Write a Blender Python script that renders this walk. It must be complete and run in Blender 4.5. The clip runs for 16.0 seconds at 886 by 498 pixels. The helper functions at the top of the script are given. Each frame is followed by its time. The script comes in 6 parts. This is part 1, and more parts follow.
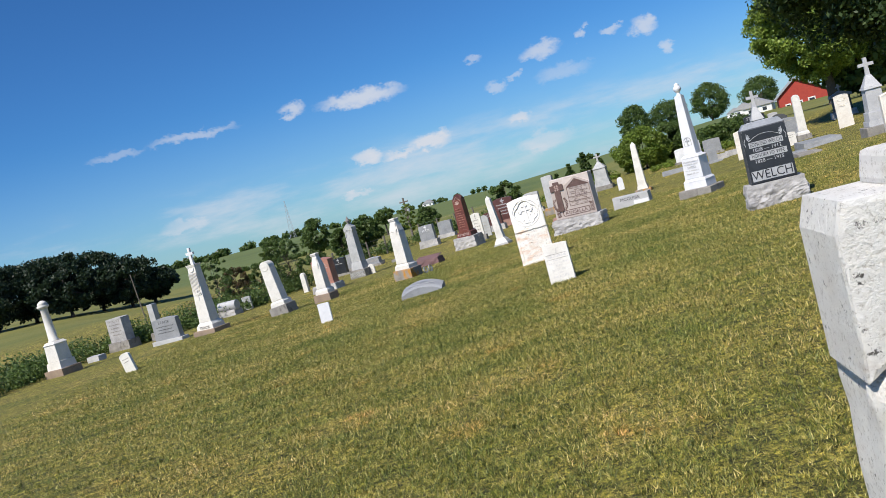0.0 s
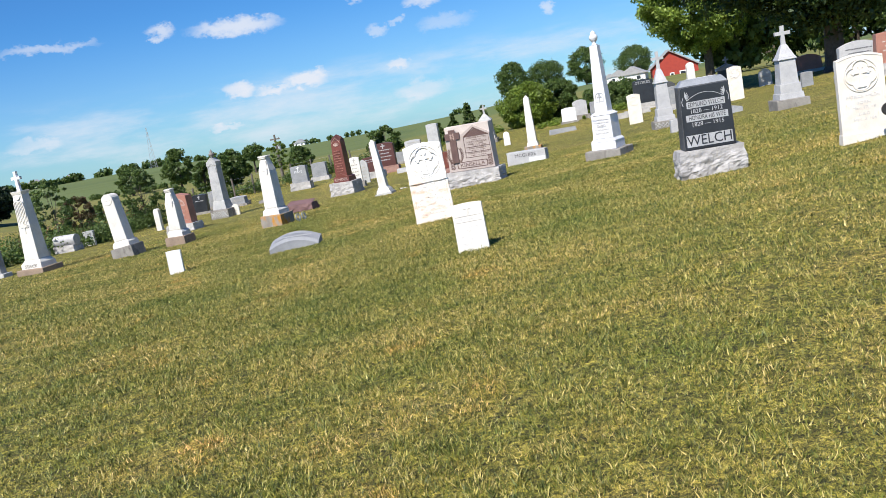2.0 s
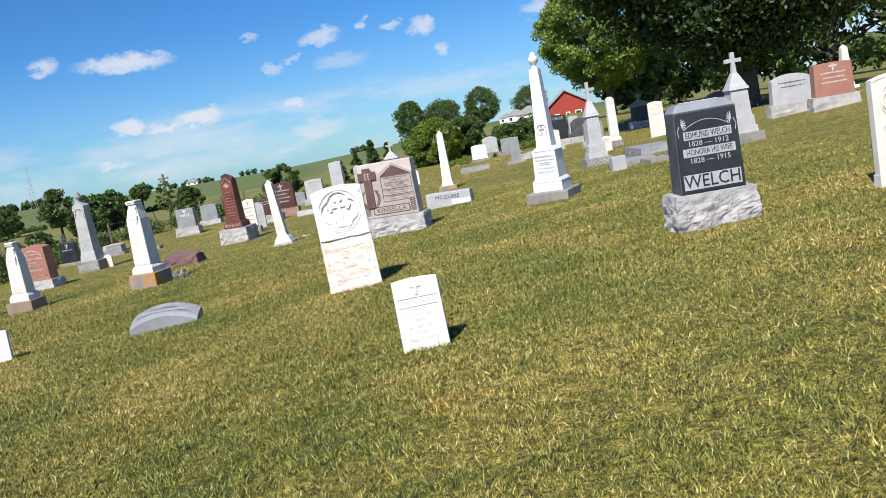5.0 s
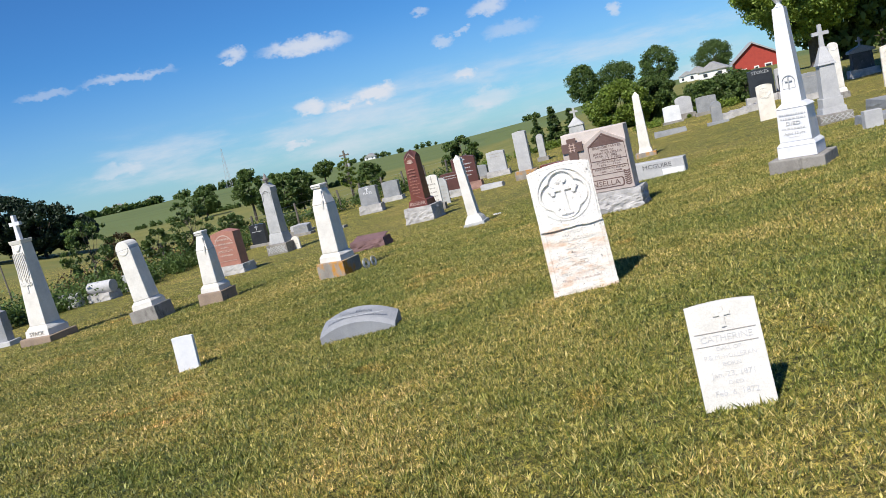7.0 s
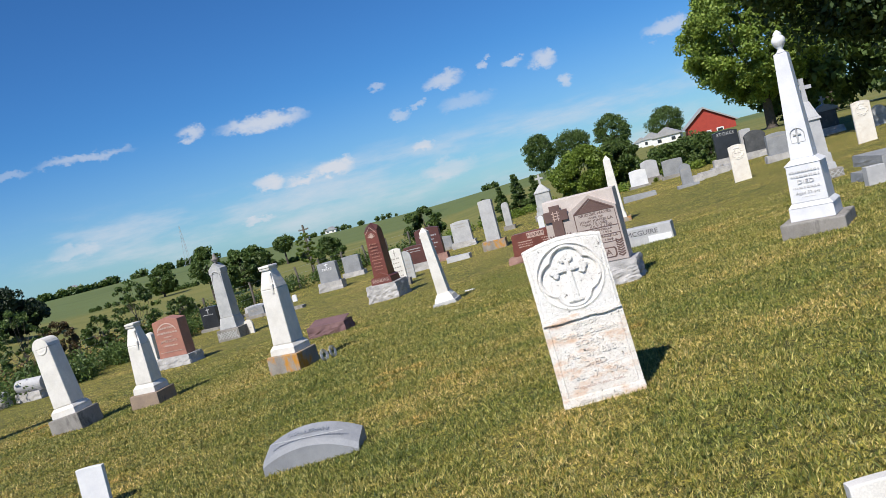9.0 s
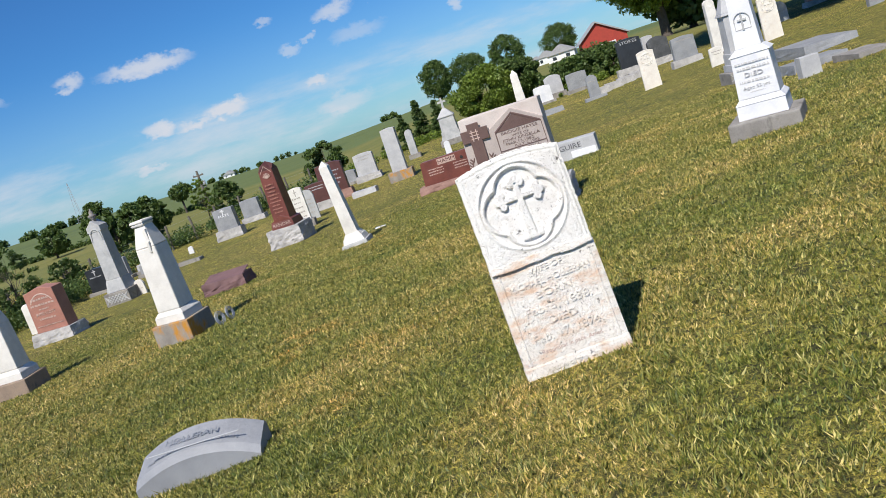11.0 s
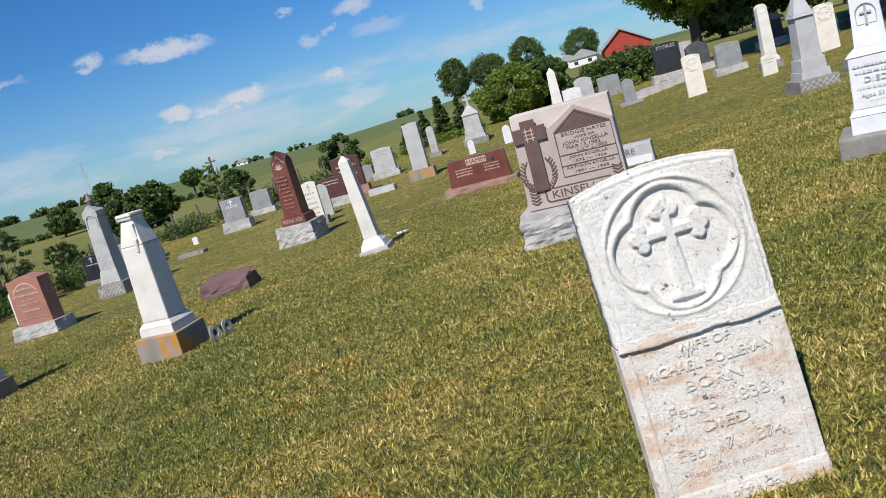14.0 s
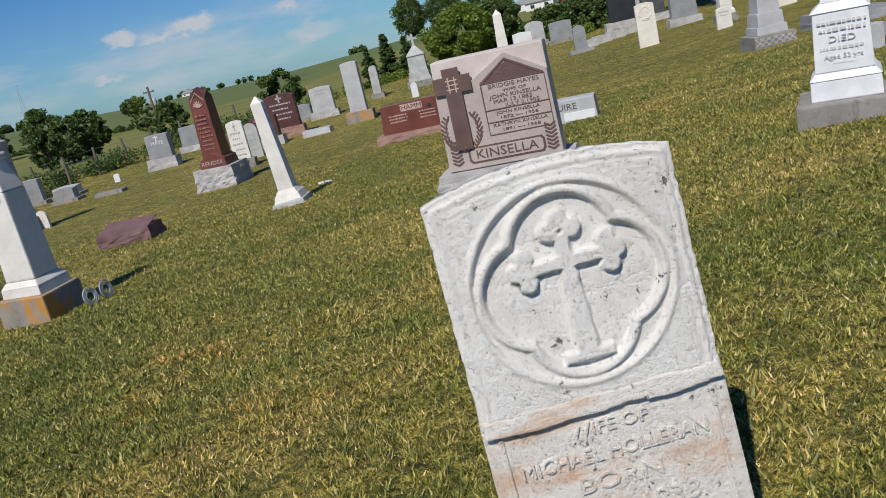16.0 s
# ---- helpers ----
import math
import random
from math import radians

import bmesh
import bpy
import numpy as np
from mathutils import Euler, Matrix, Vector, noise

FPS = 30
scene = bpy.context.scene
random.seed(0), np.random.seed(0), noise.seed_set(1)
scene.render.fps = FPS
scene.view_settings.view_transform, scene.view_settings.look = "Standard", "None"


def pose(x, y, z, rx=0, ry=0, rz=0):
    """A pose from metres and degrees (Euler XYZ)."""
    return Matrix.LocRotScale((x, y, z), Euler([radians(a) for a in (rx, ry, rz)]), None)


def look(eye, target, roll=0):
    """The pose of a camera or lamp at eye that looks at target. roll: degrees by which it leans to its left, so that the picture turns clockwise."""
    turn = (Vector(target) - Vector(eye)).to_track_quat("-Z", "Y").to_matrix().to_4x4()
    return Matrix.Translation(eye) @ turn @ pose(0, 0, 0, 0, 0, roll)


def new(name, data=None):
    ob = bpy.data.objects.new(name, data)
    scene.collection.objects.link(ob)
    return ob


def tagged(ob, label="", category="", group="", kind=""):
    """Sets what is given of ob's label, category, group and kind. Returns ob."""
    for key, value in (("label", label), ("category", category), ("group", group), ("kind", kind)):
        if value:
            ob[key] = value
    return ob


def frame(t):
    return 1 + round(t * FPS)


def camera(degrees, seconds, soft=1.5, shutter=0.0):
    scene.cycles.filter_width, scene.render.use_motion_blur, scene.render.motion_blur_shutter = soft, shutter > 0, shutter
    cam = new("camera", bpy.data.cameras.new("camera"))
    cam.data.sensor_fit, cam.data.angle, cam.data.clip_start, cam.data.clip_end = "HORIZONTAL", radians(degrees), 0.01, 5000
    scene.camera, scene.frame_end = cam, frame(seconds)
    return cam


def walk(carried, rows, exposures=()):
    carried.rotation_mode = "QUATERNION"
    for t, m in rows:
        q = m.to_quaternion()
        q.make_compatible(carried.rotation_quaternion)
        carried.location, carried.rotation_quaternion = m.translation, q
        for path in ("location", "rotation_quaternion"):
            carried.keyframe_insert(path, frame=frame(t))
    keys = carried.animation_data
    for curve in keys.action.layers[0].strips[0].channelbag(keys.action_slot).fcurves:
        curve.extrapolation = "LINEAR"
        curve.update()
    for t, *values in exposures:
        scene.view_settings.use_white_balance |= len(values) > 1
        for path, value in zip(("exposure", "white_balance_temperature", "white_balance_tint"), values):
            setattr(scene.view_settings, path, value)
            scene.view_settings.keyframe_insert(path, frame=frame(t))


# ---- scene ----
cam = camera(56.1, 16.0, soft=0.5)
PATH = [
    (0, (-0.029, 0.077, 1.53), (-0.08, 2.071, 1.386), -15.1),
    (0.5, (-0.135, 0.659, 1.487), (-0.057, 2.652, 1.331), -14.0),
    (1, (-0.261, 1.232, 1.44), (-0.089, 3.21, 1.197), -12.5),
    (1.5, (-0.198, 1.809, 1.444), (0.102, 3.759, 1.119), -10.8),
    (2, (-0.238, 2.358, 1.495), (-0.01, 4.316, 1.158), -10.2),
    (2.5, (-0.222, 2.833, 1.503), (0.054, 4.785, 1.168), -10.8),
    (3, (-0.202, 3.325, 1.544), (0.079, 5.278, 1.217), -11.2),
    (3.2, (-0.22, 3.558, 1.528), (0.134, 5.506, 1.246), -11.2),
    (5.3, (-0.052, 5.806, 1.453), (0.428, 7.726, 1.164), -10.0),
    (5.5, (-0.106, 6.005, 1.465), (0.337, 7.938, 1.203), -10.6),
    (6, (-0.106, 6.497, 1.467), (0.187, 8.456, 1.189), -11.3),
    (6.5, (-0.192, 6.983, 1.5), (-0.112, 8.957, 1.194), -11.9),
    (7, (-0.253, 7.449, 1.54), (-0.191, 9.428, 1.258), -12.9),
    (7.5, (-0.236, 7.912, 1.596), (-0.351, 9.894, 1.354), -13.7),
    (8, (-0.368, 8.359, 1.575), (-0.385, 10.352, 1.41), -13.9),
    (8.5, (-0.269, 8.797, 1.556), (-0.239, 10.792, 1.425), -14.0),
    (9, (-0.221, 9.213, 1.535), (-0.031, 11.199, 1.395), -14.4),
    (9.2, (-0.22, 9.372, 1.541), (0.133, 11.334, 1.384), -14.1),
    (11.3, (-0.071, 10.97, 1.373), (0.313, 12.889, 0.961), -20.1),
    (11.5, (-0.138, 11.042, 1.351), (0.356, 12.927, 0.902), -20.3),
    (12, (-0.201, 11.216, 1.389), (0.331, 13.097, 0.968), -19.8),
    (12.5, (-0.133, 11.538, 1.382), (0.305, 13.446, 0.971), -17.4),
    (13, (-0.222, 11.848, 1.413), (-0.02, 13.813, 1.102), -17.1),
    (13.5, (-0.08, 12.187, 1.396), (0.22, 14.138, 1.071), -16.4),
    (14, (-0.04, 12.501, 1.405), (0.292, 14.441, 1.049), -15.6),
    (14.5, (0.057, 12.778, 1.395), (0.603, 14.664, 1.012), -15.0),
    (15, (0.3, 13.033, 1.373), (0.758, 14.931, 0.936), -14.2),
    (15.5, (0.369, 13.326, 1.321), (0.9, 15.198, 0.856), -13.2),
    (16, (0.545, 13.412, 1.33), (0.953, 15.3, 0.812), -13.1),
]
walk(cam, [(t, look(eye, target, roll)) for t, eye, target, roll in PATH], [(0.0, 0.19), (0.6, 0.29), (1.5, 0.46), (3.0, 0.42), (5.5, 0.36), (7.0, 0.29), (9.0, 0.17), (11.5, 0.18), (13.0, 0.14), (14.5, 0.02), (16.0, -0.22)])

# ---- world, sun ----
SUN_EL, SUN_AZ = radians(50), radians(217)          # compass style: from +y, clockwise
world = bpy.data.worlds.new("sky")
scene.world = world
world.use_nodes = True
wn, wl = world.node_tree.nodes, world.node_tree.links
wn.clear()
sky = wn.new("ShaderNodeTexSky")
sky.sky_type, sky.sun_disc = "NISHITA", False
sky.sun_elevation, sky.sun_rotation = SUN_EL, SUN_AZ
sky.air_density, sky.dust_density, sky.ozone_density = 1.0, 0.0, 4.0
sky.altitude = 300
wtc = wn.new("ShaderNodeTexCoord")
wsep = wn.new("ShaderNodeSeparateXYZ")
wl.new(wtc.outputs["Generated"], wsep.inputs[0])


def wmath(op, a, b=None, c=None):
    n = wn.new("ShaderNodeMath")
    n.operation = op
    for k, v in enumerate((a, b, c)):
        if v is None:
            continue
        if isinstance(v, (int, float)):
            n.inputs[k].default_value = v
        else:
            wl.new(v, n.inputs[k])
    return n.outputs[0]


def wband(value, a, b, c, d):
    """A soft band: 0 below a, 1 between b and c, 0 above d."""
    up, down = wn.new("ShaderNodeMapRange"), wn.new("ShaderNodeMapRange")
    for n, lo, hi in ((up, a, b), (down, d, c)):
        n.interpolation_type = "SMOOTHSTEP"
        wl.new(value, n.inputs["Value"])
        n.inputs["From Min"].default_value, n.inputs["From Max"].default_value = lo, hi
    return wmath("MULTIPLY", up.outputs[0], down.outputs[0])


def wnoise(scale_xyz, scale, detail, offset):
    mp = wn.new("ShaderNodeMapping")
    mp.inputs["Scale"].default_value = scale_xyz
    mp.inputs["Location"].default_value = offset
    wl.new(wtc.outputs["Generated"], mp.inputs["Vector"])
    n = wn.new("ShaderNodeTexNoise")
    n.inputs["Scale"].default_value, n.inputs["Detail"].default_value = scale, detail
    n.inputs["Roughness"].default_value = 0.62
    wl.new(mp.outputs[0], n.inputs["Vector"])
    return n.outputs["Fac"]


def wlink(node, **values):
    for key, v in values.items():
        if isinstance(v, (int, float)):
            node.inputs[key].default_value = v
        else:
            wl.new(v, node.inputs[key])
    return node


# bearing and height of each direction in degrees, ruffled by noise so that cloud edges are ragged
ruffle = wmath("SUBTRACT", wnoise((1, 1, 1.5), 60.0, 7.0, (1.3, 0.2, 0.0)), 0.5)
ruffle_big = wmath("SUBTRACT", wnoise((1, 1, 2.0), 17.0, 5.0, (4.3, 1.2, 0.0)), 0.5)
bearing = wmath("MULTIPLY", wmath("ARCTAN2", wsep.outputs["X"], wsep.outputs["Y"]), 180 / math.pi)
height = wmath("MULTIPLY", wmath("ARCSINE", wsep.outputs["Z"]), 180 / math.pi)
bearing = wmath("ADD", bearing, wmath("ADD", wmath("MULTIPLY", ruffle, 1.7), wmath("MULTIPLY", ruffle_big, 1.6)))
height = wmath("ADD", height, wmath("ADD", wmath("MULTIPLY", ruffle, 1.5), wmath("MULTIPLY", ruffle_big, -0.5)))


def cloud(az, alt, half_w, half_h, thick):
    """One small fair-weather cloud: bearing, height, half width and half height in degrees."""
    a = wmath("DIVIDE", wmath("SUBTRACT", bearing, az), half_w)
    b = wmath("DIVIDE", wmath("SUBTRACT", height, alt), half_h)
    d = wmath("ADD", wmath("MULTIPLY", a, a), wmath("MULTIPLY", b, b))
    n = wn.new("ShaderNodeMapRange")
    n.interpolation_type = "SMOOTHSTEP"
    wlink(n, Value=d)
    n.inputs["From Min"].default_value, n.inputs["From Max"].default_value = 1.7, 0.0
    return wmath("MULTIPLY", n.outputs[0], thick)


el = wsep.outputs["Z"]
CLOUDS = ((-15.6, 7.5, 2.9, 0.34, 0.6), (-8.8, 7.6, 1.1, 0.48, 0.85), (-4.2, 7.25, 3.0, 0.62, 1.0), (-20.5, 7.4, 1.8, 0.3, 0.4), (3.8, 7.75, 0.6, 0.3, 0.55),
          (8.3, 7.1, 1.4, 0.62, 0.8), (11.2, 7.4, 0.4, 0.45, 0.7), (13.1, 7.1, 0.7, 0.35, 0.7), (15.2, 6.8, 1.0, 0.65, 0.85), (16.3, 5.0, 0.6, 0.5, 0.7),
          (23.5, 6.55, 1.8, 0.6, 0.75), (9.6, 5.4, 1.9, 0.6, 0.4), (5.1, 5.5, 0.7, 0.45, 0.55), (6.3, 5.9, 0.5, 0.3, 0.5), (-4.7, 3.3, 1.1, 0.55, 0.85),
          (-2.5, 2.95, 1.3, 0.28, 0.6), (-0.4, 3.25, 1.5, 0.62, 0.9), (5.9, 3.2, 0.8, 0.4, 0.6), (7.0, 1.3, 2.2, 0.7, 0.55), (-6.0, 1.1, 1.2, 0.28, 0.55), (-17.5, 1.9, 1.6, 0.5, 0.45))
puffs = 0.0
for c in CLOUDS:
    puffs = wmath("MAXIMUM", puffs, cloud(c[0], c[1], c[2] * 0.88, c[3] * 0.88, c[4] * 0.9))
low = wmath("MULTIPLY", wband(wnoise((1, 1, 4.5), 5.0, 8.0, (4.1, 2.2, 0.0)), 0.40, 0.72, 2.0, 3.0), wband(el, -0.05, 0.005, 0.045, 0.085))
cover = wmath("MINIMUM", wmath("ADD", wmath("MULTIPLY", puffs, 0.9), wmath("ADD", wmath("MULTIPLY", low, 0.6), wmath("MULTIPLY", wband(el, -0.2, -0.02, 0.02, 0.16), 0.14))), 0.95)
wmix = wn.new("ShaderNodeMix")
wmix.data_type = "RGBA"
wl.new(cover, wmix.inputs["Factor"])
wtint = wn.new("ShaderNodeMix")
wtint.data_type, wtint.blend_type = "RGBA", "MULTIPLY"
wtint.inputs["Factor"].default_value = 1.0
wl.new(sky.outputs[0], wtint.inputs[6])
wtint.inputs[7].default_value = (0.375, 0.82, 1.30, 1)
wl.new(wtint.outputs[2], wmix.inputs[6])
wmix.inputs[7].default_value = (8.6, 9.0, 9.9, 1)
wbg, wout = wn.new("ShaderNodeBackground"), wn.new("ShaderNodeOutputWorld")
wbg.inputs["Strength"].default_value = 0.069
wl.new(wmix.outputs[2], wbg.inputs["Color"])
wl.new(wbg.outputs[0], wout.inputs["Surface"])

sun = new("sun", bpy.data.lights.new("sun", "SUN"))
sun.data.energy, sun.data.angle, sun.data.color = 5.0, radians(0.53), (1.0, 0.945, 0.855)
sun.matrix_world = look((-20, -20, 44), (-20 + math.sin(SUN_AZ) * -10, -20 + math.cos(SUN_AZ) * -10, 44 - 10 * math.tan(SUN_EL)))


# ---- materials ----
def nodes_of(name, rough=0.8, metal=0.0):
    m = bpy.data.materials.new(name)
    m.use_nodes = True
    n, l = m.node_tree.nodes, m.node_tree.links
    b = n["Principled BSDF"]
    b.inputs["Roughness"].default_value, b.inputs["Metallic"].default_value = rough, metal
    return m, n, l, b


def coords(n, l, scale=(1, 1, 1), world_space=False):
    mp = n.new("ShaderNodeMapping")
    mp.inputs["Scale"].default_value = scale
    if world_space:
        l.new(n.new("ShaderNodeNewGeometry").outputs["Position"], mp.inputs["Vector"])
    else:
        l.new(n.new("ShaderNodeTexCoord").outputs["Object"], mp.inputs["Vector"])
    return mp.outputs[0]


def noise_fac(n, l, vec, scale, detail=4.0, rough=0.6):
    t = n.new("ShaderNodeTexNoise")
    t.inputs["Scale"].default_value, t.inputs["Detail"].default_value, t.inputs["Roughness"].default_value = scale, detail, rough
    l.new(vec, t.inputs["Vector"])
    return t.outputs["Fac"]


def ramp(n, l, fac, *stops):
    r = n.new("ShaderNodeValToRGB")
    els = r.color_ramp.elements
    while len(els) < len(stops):
        els.new(0.5)
    for e, (p, c) in zip(els, stops):
        e.position, e.color = p, (*c, 1)
    l.new(fac, r.inputs["Fac"])
    return r.outputs["Color"]


def blend(n, l, fac, a, b, mode="MIX"):
    m = n.new("ShaderNodeMix")
    m.data_type, m.blend_type = "RGBA", mode
    if isinstance(fac, (int, float)):
        m.inputs["Factor"].default_value = fac
    else:
        l.new(fac, m.inputs["Factor"])
    for k, v in ((6, a), (7, b)):
        if isinstance(v, tuple):
            m.inputs[k].default_value = (*v, 1)
        else:
            l.new(v, m.inputs[k])
    return m.outputs[2]


def bumped(n, l, b, fac, strength, dist):
    bp = n.new("ShaderNodeBump")
    bp.inputs["Strength"].default_value, bp.inputs["Distance"].default_value = strength, dist
    l.new(fac, bp.inputs["Height"])
    l.new(bp.outputs[0], b.inputs["Normal"])


def mono(n, l, col):
    x = n.new("ShaderNodeRGBToBW")
    l.new(col, x.inputs[0])
    return x.outputs[0]


def stone_mat(name, base, dark, stain=None, rough=0.75, grain=220.0, bump=0.5, stain_at=0.62, speck=0.5):
    """Weathered stone: fine grain, broad clouding, patchy stains."""
    m, n, l, b = nodes_of(name, rough)
    v = coords(n, l)
    broad = noise_fac(n, l, v, 3.1, 6.0, 0.65)
    fine = noise_fac(n, l, v, grain, 3.0, 0.7)
    col = ramp(n, l, broad, (0.32, dark), (0.62, base))
    fcol = ramp(n, l, fine, (0.36, (1 - speck,) * 3), (0.62, (1.0,) * 3))
    col = blend(n, l, 0.8, col, fcol, "MULTIPLY")
    if stain:
        st = noise_fac(n, l, coords(n, l, (1, 1, 0.55)), 4.7, 7.0, 0.7)
        mask = ramp(n, l, st, (stain_at, (0, 0, 0)), (stain_at + 0.13, (1, 1, 1)))
        col = blend(n, l, mono(n, l, mask), col, stain)
    l.new(col, b.inputs["Base Color"])
    bumped(n, l, b, noise_fac(n, l, v, 42.0, 6.0, 0.7), bump, 0.006)
    return m


MARBLE = stone_mat("white marble", (0.83, 0.80, 0.75), (0.66, 0.63, 0.58), (0.47, 0.42, 0.36), 0.8, 160.0, 0.55, 0.63, 0.18)
MARBLE_TAN = stone_mat("tan stained marble", (0.84, 0.80, 0.73), (0.71, 0.64, 0.56), (0.66, 0.47, 0.33), 0.82, 150.0, 0.6, 0.6, 0.16)
MARBLE_GREY = stone_mat("greyed marble", (0.52, 0.52, 0.52), (0.36, 0.37, 0.38), (0.22, 0.22, 0.22), 0.82, 140.0, 0.5, 0.60, 0.2)
MARBLE_WHITE = stone_mat("clean white marble", (0.82, 0.82, 0.84), (0.66, 0.67, 0.71), None, 0.6, 120.0, 0.2, 0.6, 0.1)


def pitted_marble(name, base, dark, stain, stain_lo):
    """Sugary, pitted old marble with dark specks and stained hollows."""
    m, n, l, b = nodes_of(name, 0.85)
    v = coords(n, l)
    col = ramp(n, l, noise_fac(n, l, v, 4.0, 7.0, 0.7), (0.33, dark), (0.6, base))
    st = noise_fac(n, l, coords(n, l, (1, 1, 2.2)), 5.5, 6.0, 0.65)
    col = blend(n, l, mono(n, l, ramp(n, l, st, (stain_lo, (0, 0, 0)), (stain_lo + 0.16, (0.85, 0.85, 0.85)))), col, stain)
    grit = noise_fac(n, l, v, 75.0, 6.0, 0.8)
    col = blend(n, l, 1.0, col, ramp(n, l, grit, (0.34, (0.60, 0.57, 0.54)), (0.46, (1.0, 1.0, 1.0))), "MULTIPLY")
    sp = noise_fac(n, l, v, 24.0, 8.0, 0.75)
    col = blend(n, l, mono(n, l, ramp(n, l, sp, (0.61, (0, 0, 0)), (0.65, (1, 1, 1)))), col, (0.12, 0.11, 0.10))
    l.new(col, b.inputs["Base Color"])
    hsum = n.new("ShaderNodeMath")
    hsum.operation = "ADD"
    l.new(grit, hsum.inputs[0])
    l.new(noise_fac(n, l, v, 16.0, 5.0, 0.6), hsum.inputs[1])
    bumped(n, l, b, hsum.outputs[0], 0.9, 0.011)
    return m


PITTED = pitted_marble("pitted white marble", (0.92, 0.90, 0.86), (0.82, 0.78, 0.73), (0.62, 0.55, 0.49), 0.62)
PITTED_TAN = pitted_marble("pitted tan-stained marble", (0.89, 0.85, 0.79), (0.79, 0.73, 0.66), (0.74, 0.50, 0.34), 0.50)
GREY = stone_mat("grey granite", (0.37, 0.38, 0.40), (0.27, 0.28, 0.30), None, 0.55, 300.0, 0.15, 0.6, 0.45)
GREY_LIGHT = stone_mat("light grey granite", (0.58, 0.58, 0.59), (0.45, 0.45, 0.47), None, 0.6, 280.0, 0.2, 0.6, 0.35)
ROCK = stone_mat("rock-faced grey granite", (0.56, 0.54, 0.53), (0.35, 0.34, 0.34), (0.18, 0.17, 0.17), 0.85, 160.0, 1.0, 0.62, 0.4)
ROCK_DARK = stone_mat("dark rock-faced stone", (0.36, 0.33, 0.31), (0.22, 0.20, 0.19), (0.12, 0.11, 0.11), 0.9, 200.0, 0.9, 0.6, 0.4)
CEMENT = stone_mat("weathered limestone base", (0.34, 0.32, 0.295), (0.22, 0.205, 0.19), (0.12, 0.11, 0.10), 0.9, 180.0, 0.9, 0.55, 0.3)
CEMENT_BROWN = stone_mat("brown sandstone base", (0.36, 0.27, 0.20), (0.25, 0.19, 0.15), (0.12, 0.10, 0.09), 0.9, 180.0, 0.8, 0.6, 0.3)
LICHEN_BASE = stone_mat("lichened base stone", (0.36, 0.33, 0.29), (0.23, 0.205, 0.18), (0.50, 0.23, 0.03), 0.9, 180.0, 0.9, 0.49, 0.3)
DARK = stone_mat("dark polished granite", (0.042, 0.047, 0.056), (0.026, 0.029, 0.036), None, 0.30, 420.0, 0.05, 0.6, 0.35)
DARK_ROUGH = stone_mat("dark granite sides", (0.10, 0.105, 0.115), (0.055, 0.06, 0.066), (0.22, 0.22, 0.23), 0.8, 120.0, 1.0, 0.6, 0.4)
DARK_TOP = stone_mat("sawn dark granite top", (0.30, 0.32, 0.36), (0.20, 0.22, 0.25), None, 0.5, 300.0, 0.4, 0.6, 0.4)
RED = stone_mat("red granite", (0.23, 0.075, 0.055), (0.15, 0.05, 0.04), None, 0.35, 260.0, 0.08, 0.6, 0.45)
RED_SIDE = stone_mat("dark red granite sides", (0.13, 0.05, 0.045), (0.09, 0.035, 0.03), None, 0.5, 240.0, 0.3, 0.6, 0.4)
PINK = stone_mat("salmon granite", (0.47, 0.22, 0.165), (0.36, 0.17, 0.13), None, 0.5, 240.0, 0.2, 0.6, 0.35)
RED_ROCK = stone_mat("rock-faced red granite", (0.40, 0.24, 0.20), (0.27, 0.15, 0.125), (0.18, 0.11, 0.10), 0.85, 200.0, 0.9, 0.6, 0.4)
MAROON = stone_mat("maroon rough granite", (0.22, 0.125, 0.125), (0.15, 0.085, 0.09), None, 0.8, 200.0, 0.9, 0.6, 0.4)
ROSE = stone_mat("rose-grey granite", (0.55, 0.47, 0.43), (0.45, 0.38, 0.35), None, 0.6, 300.0, 0.15, 0.6, 0.35)
ROSE_PALE = stone_mat("pale steeled granite", (0.70, 0.62, 0.57), (0.58, 0.50, 0.46), None, 0.7, 280.0, 0.3, 0.6, 0.3)
BROWN = stone_mat("brown polished granite", (0.185, 0.115, 0.10), (0.13, 0.08, 0.07), None, 0.35, 320.0, 0.05, 0.6, 0.4)
CUT = stone_mat("pale cut lettering", (0.52, 0.53, 0.55), (0.42, 0.43, 0.45), None, 0.9, 300.0, 0.2, 0.6, 0.3)
CUT_SOFT = stone_mat("worn cut lettering", (0.47, 0.44, 0.40), (0.38, 0.35, 0.32), None, 0.95, 200.0, 0.4, 0.6, 0.3)
CUT_FAINT = stone_mat("faint cut lettering", (0.66, 0.65, 0.65), (0.57, 0.56, 0.56), None, 0.95, 150.0, 0.3, 0.6, 0.2)
CUT_TAN = stone_mat("tan cut lettering", (0.60, 0.44, 0.38), (0.47, 0.34, 0.30), None, 0.9, 200.0, 0.2, 0.6, 0.3)
CUT_DARK = stone_mat("dark cut lettering", (0.12, 0.12, 0.13), (0.09, 0.09, 0.10), None, 0.9, 200.0, 0.2, 0.6, 0.3)
IRON = stone_mat("weathered iron", (0.045, 0.043, 0.042), (0.025, 0.024, 0.024), (0.07, 0.05, 0.035), 0.6, 160.0, 0.4, 0.6, 0.3)
WOOD = stone_mat("weathered grey wood", (0.21, 0.185, 0.155), (0.13, 0.115, 0.10), None, 0.9, 120.0, 0.6, 0.6, 0.4)
